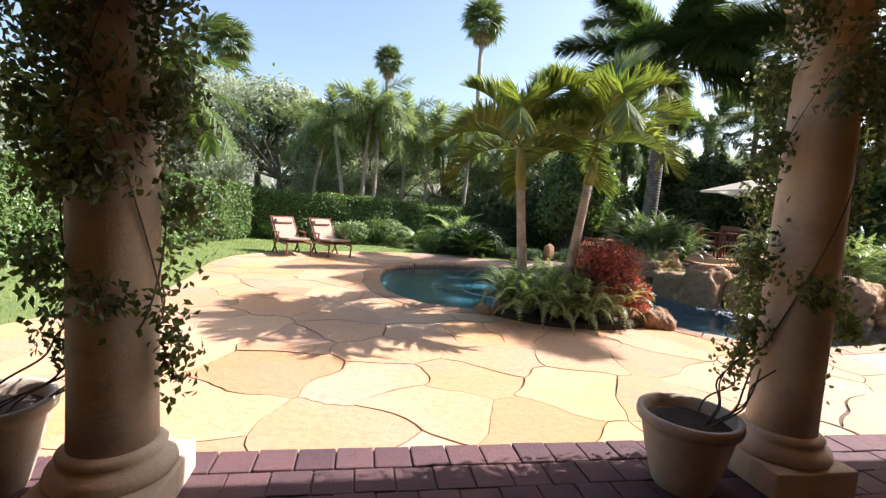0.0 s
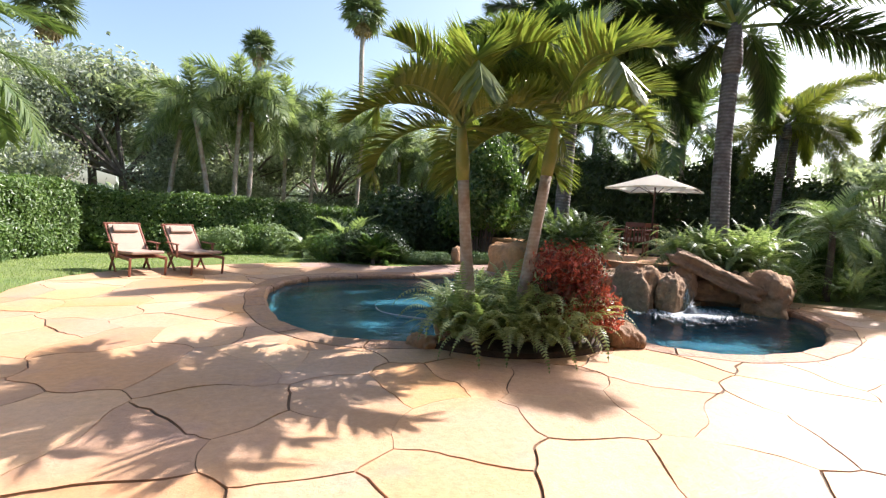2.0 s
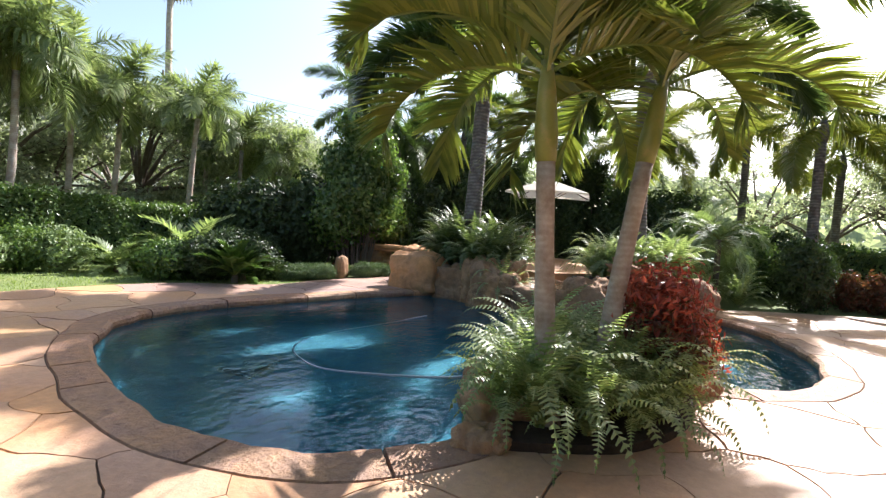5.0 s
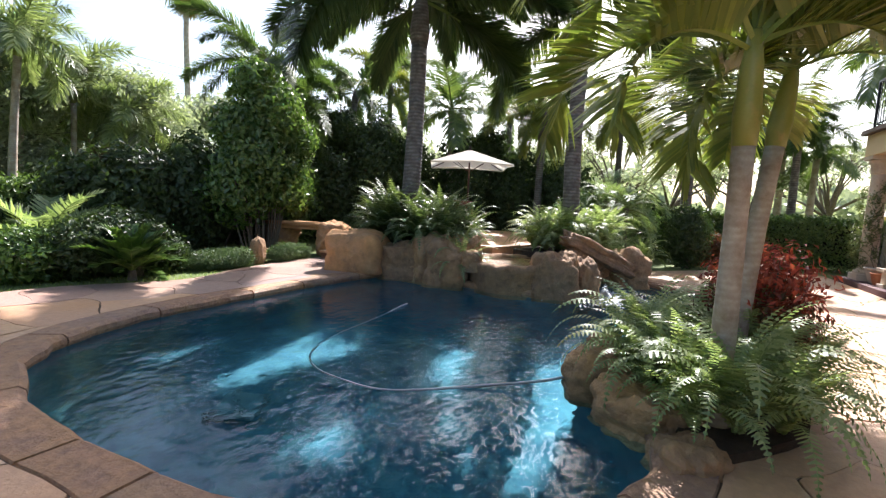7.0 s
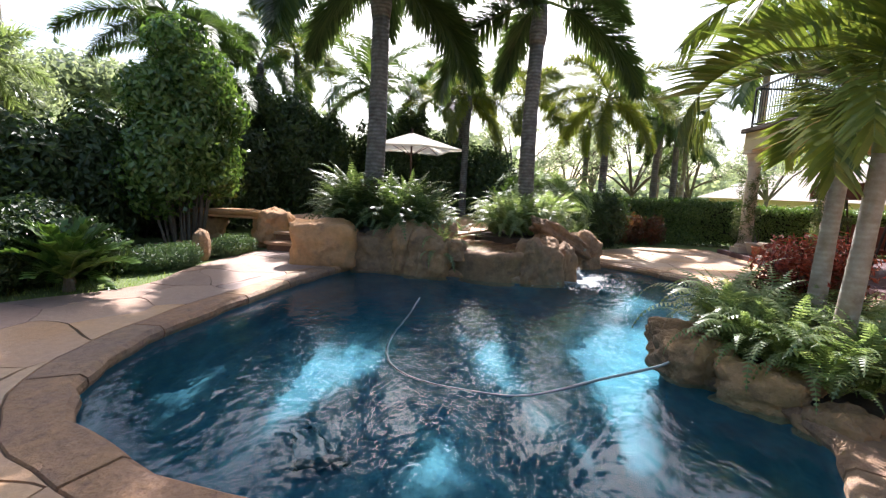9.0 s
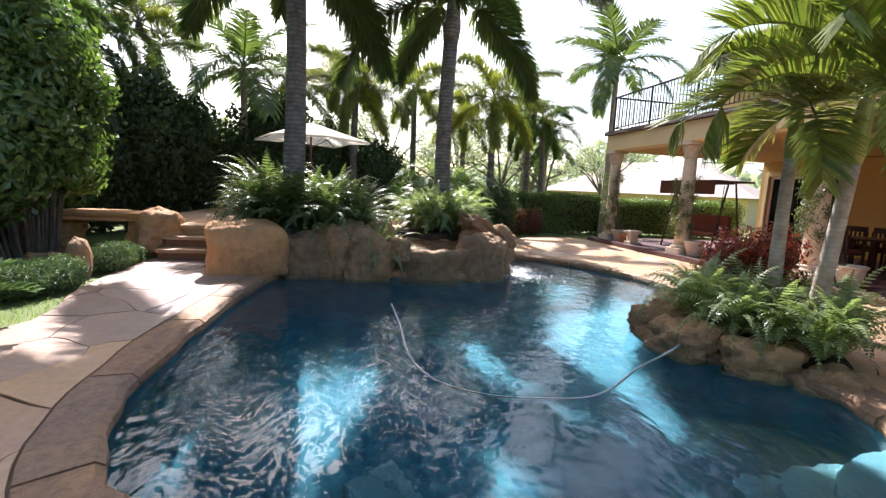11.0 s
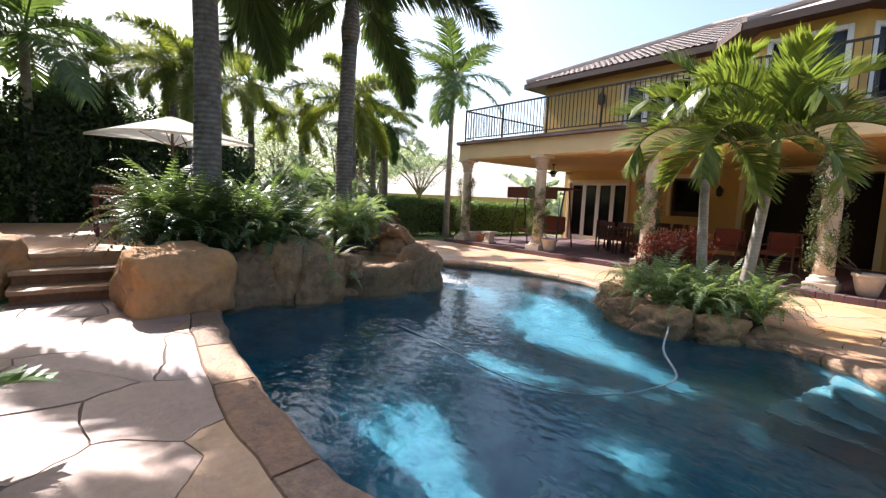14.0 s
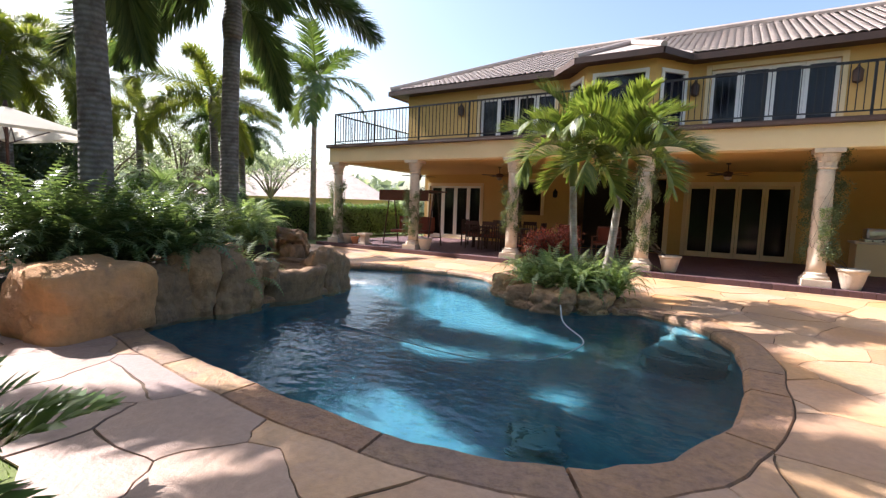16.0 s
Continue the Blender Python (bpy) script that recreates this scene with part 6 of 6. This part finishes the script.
for dz in (0, 0.9):
    path = [(16 + 3.4 * k, 65.6 - 2.05 * k, 16.2 - 0.38 * k + dz - 0.5 * math.sin(math.pi * k / 10)) for k in range(11)]
    part("cable", tube(bmesh.new(), path, 0.02, 5), M_IRON, line)
for x, y, z in ((16, 65.6, 17.3), (50, 45.1, 13.5)):
    part("pole", tube(bmesh.new(), [(x, y, -0.03), (x, y, z)], [0.16, 0.1], 8), M_BARK, line)
# ---- grass, pavers, coping and flagstones ----
rng = np.random.default_rng(900)
n = 60000
gx, gy = rng.uniform(-7.0, 5.0, n), rng.uniform(2.6, 17.6, n)
keep = np.array([not inside((a, b), deck_edge) for a, b in zip(gx, gy)]) & ~((gx > -3.4) & (gy < 2.6))
keep &= (gx < -2.0) | (gy > 13.2)
gx, gy = gx[keep], gy[keep]
p = np.stack([gx, gy, np.full(len(gx), -0.035)], 1)
lean = rng.normal(0, 0.014, (len(gx), 3))
lean[:, 2] = rng.uniform(0.03, 0.06, len(gx))
side = unit(np.cross(lean, rng.normal(0, 1, (len(gx), 3)))) * 0.006
v = np.stack([p - side, p + side, p + lean], 1).reshape(-1, 3)
grass = new("grass", mesh_of("grass", v, np.arange(len(v)).reshape(-1, 3), M_BLADE))
tagged(grass, "short sunlit green lawn grass", "grass", kind="stuff")

# brick pavers of the porch
brick_mesh = finish("brick", boxed(-0.098, -0.098, -0.05, 0.098, 0.098, 0.0, bevel=0.006), M_BRICK)
edge_mesh = finish("brick", boxed(-0.098, -0.10, -0.13, 0.098, 0.10, 0.006, bevel=0.010), M_BRICK)
rest_v, rest_f = [], []
corner = np.array([[-0.098, -0.098], [0.098, -0.098], [0.098, 0.098], [-0.098, 0.098]])
for r in range(0, 30):
    y = PORCH_Y - 0.10 - 0.203 * r
    x = -8.9 + (0.1 if r % 2 else 0.0)
    while x < 13.1:
        z = PORCH_Z + random.uniform(-0.003, 0.003)
        if r < 6 and -2.6 < x < 3.4:
            part("brick", edge_mesh if r == 0 else brick_mesh, None, porch, at=pose(x, y, z, random.uniform(-0.5, 0.5), random.uniform(-0.5, 0.5), random.uniform(-0.6, 0.6)))
        else:
            n0 = len(rest_v)
            low = z - (0.13 if r == 0 else 0.02)
            for c in corner:
                rest_v.append((x + c[0], y + c[1], z))
            for c in corner:
                rest_v.append((x + c[0], y + c[1], low))
            rest_f.append((n0, n0 + 1, n0 + 2, n0 + 3))
            for k in range(4):
                rest_f.append((n0 + k, n0 + 4 + k, n0 + 4 + (k + 1) % 4, n0 + (k + 1) % 4))
        x += 0.203
pavers = part("pavers", mesh_of("pavers", np.array(rest_v), np.array(rest_f), M_BRICK), None, porch)
pavers["kind"] = "stuff"

# coping stones round the pool
n = len(water_line)
outer = offset(water_line, 0.31)
inner = offset(water_line, -0.03)
lengths = [(water_line[(k + 1) % n] - water_line[k]).length for k in range(n)]
k = 0
while k < n:
    run, j = 0.0, k
    goal = random.uniform(0.8, 1.5)
    while j < n and run < goal:
        run += lengths[j]
        j += 1
    bm = bmesh.new()
    rows = []
    for q in range(k, j + 1):
        i = q % n
        a, b = inner[i].copy(), outer[i].copy()
        if q == k or q == j:
            t = (water_line[(i + 1) % n] - water_line[i - 1]).normalized() * 0.012 * (1 if q == k else -1)
            a, b = a + t, b + t
        d = (b - a).normalized()
        wob = 0.05 * noise.noise(a * 3.0) + 0.03 * noise.noise(a * 9.0)
        a = a + d * wob
        b = wobble(b, 0.05)
        rows.append([bm.verts.new(c) for c in ((*(a + d * 0.025).xy, -0.135), (*(a + d * 0.002).xy, -0.075), (*(a + d * 0.008).xy, -0.03), (*(a + d * 0.05).xy, 0.004), (*(b - d * 0.008).xy, 0.003), (*b.xy, -0.012))])
    for a, b in zip(rows, rows[1:]):
        for i in range(5):
            bm.faces.new((a[i], b[i], b[i + 1], a[i + 1]))
    bm.faces.new(rows[0])
    bm.faces.new(rows[-1][::-1])
    bmesh.ops.recalc_face_normals(bm, faces=bm.faces)
    part("coping_stone", bm, M_COPING, pool)
    k = j

# flagstones: irregular cells with open joints
seeds = []
r3 = random.Random(42)
GX, GY = 0.82, 0.72
for i in range(-5, 18):
    for j in range(0, 17):
        seeds.append((i * GX + (0.6 if j % 2 else 0) + r3.uniform(-0.40, 0.40), 2.4 + j * GY + r3.uniform(-0.34, 0.34)))
LARGE = [(-0.59, 4.88), (0.27, 4.66), (-0.7, 4.14), (0.19, 3.8), (0.96, 3.82), (1.87, 3.59), (1.44, 4.46), (2.43, 4.5), (3.61, 5.0), (3.57, 3.85), (2.58, 3.32), (4.5, 3.99), (-1.31, 5.32), (-0.98, 6.56), (1.38, 5.33), (3.13, 4.41), (2.0, 5.42), (4.81, 12.1), (3.64, 12.63), (2.89, 12.94), (2.72, 12.25), (4.44, 13.22), (5.71, 12.76), (-0.33, 7.59), (-0.17, 9.28), (-0.09, 10.35)]
seeds = LARGE + [s for s in seeds if min(math.hypot(s[0] - q[0], s[1] - q[1]) for q in LARGE) > 0.56]
curb = [wobble(p, 0.05) for p in offset(water_line, 0.322)]


def cell(k):
    """The polygon of points nearer to seed k than to any other."""
    c = seeds[k]
    poly = [(c[0] - 3, c[1] - 3), (c[0] + 3, c[1] - 3), (c[0] + 3, c[1] + 3), (c[0] - 3, c[1] + 3)]
    for j, s in enumerate(seeds):
        if j == k or (s[0] - c[0]) ** 2 + (s[1] - c[1]) ** 2 > 16:
            continue
        mx, my, nx, ny = (s[0] + c[0]) / 2, (s[1] + c[1]) / 2, s[0] - c[0], s[1] - c[1]
        out = []
        for a, b in zip(poly, poly[1:] + poly[:1]):
            da, db = (a[0] - mx) * nx + (a[1] - my) * ny, (b[0] - mx) * nx + (b[1] - my) * ny
            if da <= 0:
                out.append(a)
            if (da < 0) != (db < 0):
                t = da / (da - db)
                out.append((a[0] + (b[0] - a[0]) * t, a[1] + (b[1] - a[1]) * t))
        poly = out
        if not poly:
            break
    return poly


for k in range(len(seeds)):
    poly = cell(k)
    if len(poly) < 3:
        continue
    loop = []
    for a, b in zip(poly, poly[1:] + poly[:1]):
        steps = max(1, int(math.hypot(b[0] - a[0], b[1] - a[1]) / 0.075))
        for j in range(steps):
            t = j / steps
            q = wobble((a[0] + (b[0] - a[0]) * t, a[1] + (b[1] - a[1]) * t), 0.17)
            jag = 0.02 * noise.noise(Vector((q[0] * 13, q[1] * 13, 5)))
            loop.append(q + Vector((jag, 0.8 * jag, 0)))
    if not any(inside(p, deck_edge) for p in loop):
        continue
    gap = 0.005 + 0.010 * r3.random()
    edge = offset(loop, -1.0)
    loop = [p + (q - p) * gap * (0.3 + 1.15 * max(0.0, noise.noise(p * 1.4) + 0.25)) for p, q in zip(loop, edge)]
    clip = any(inside(p, curb) for p in loop) or any(not inside(p, deck_edge) for p in loop) or any(inside(p, loop) for p in curb[::3])
    rings = [loop, deck_edge, curb] if clip else [loop]
    # Stones at the far end take the greyer colour with shade put in.
    me = sheet("flagstone", rings, lambda c: inside(c, loop) and (not clip or (inside(c, deck_edge) and not inside(c, curb))), r3.uniform(-0.003, 0.003), M_STONE_DIMMED if seeds[k][1] > 11.6 and seeds[k][0] + seeds[k][1] > 15.4 else M_STONE, 0.014)
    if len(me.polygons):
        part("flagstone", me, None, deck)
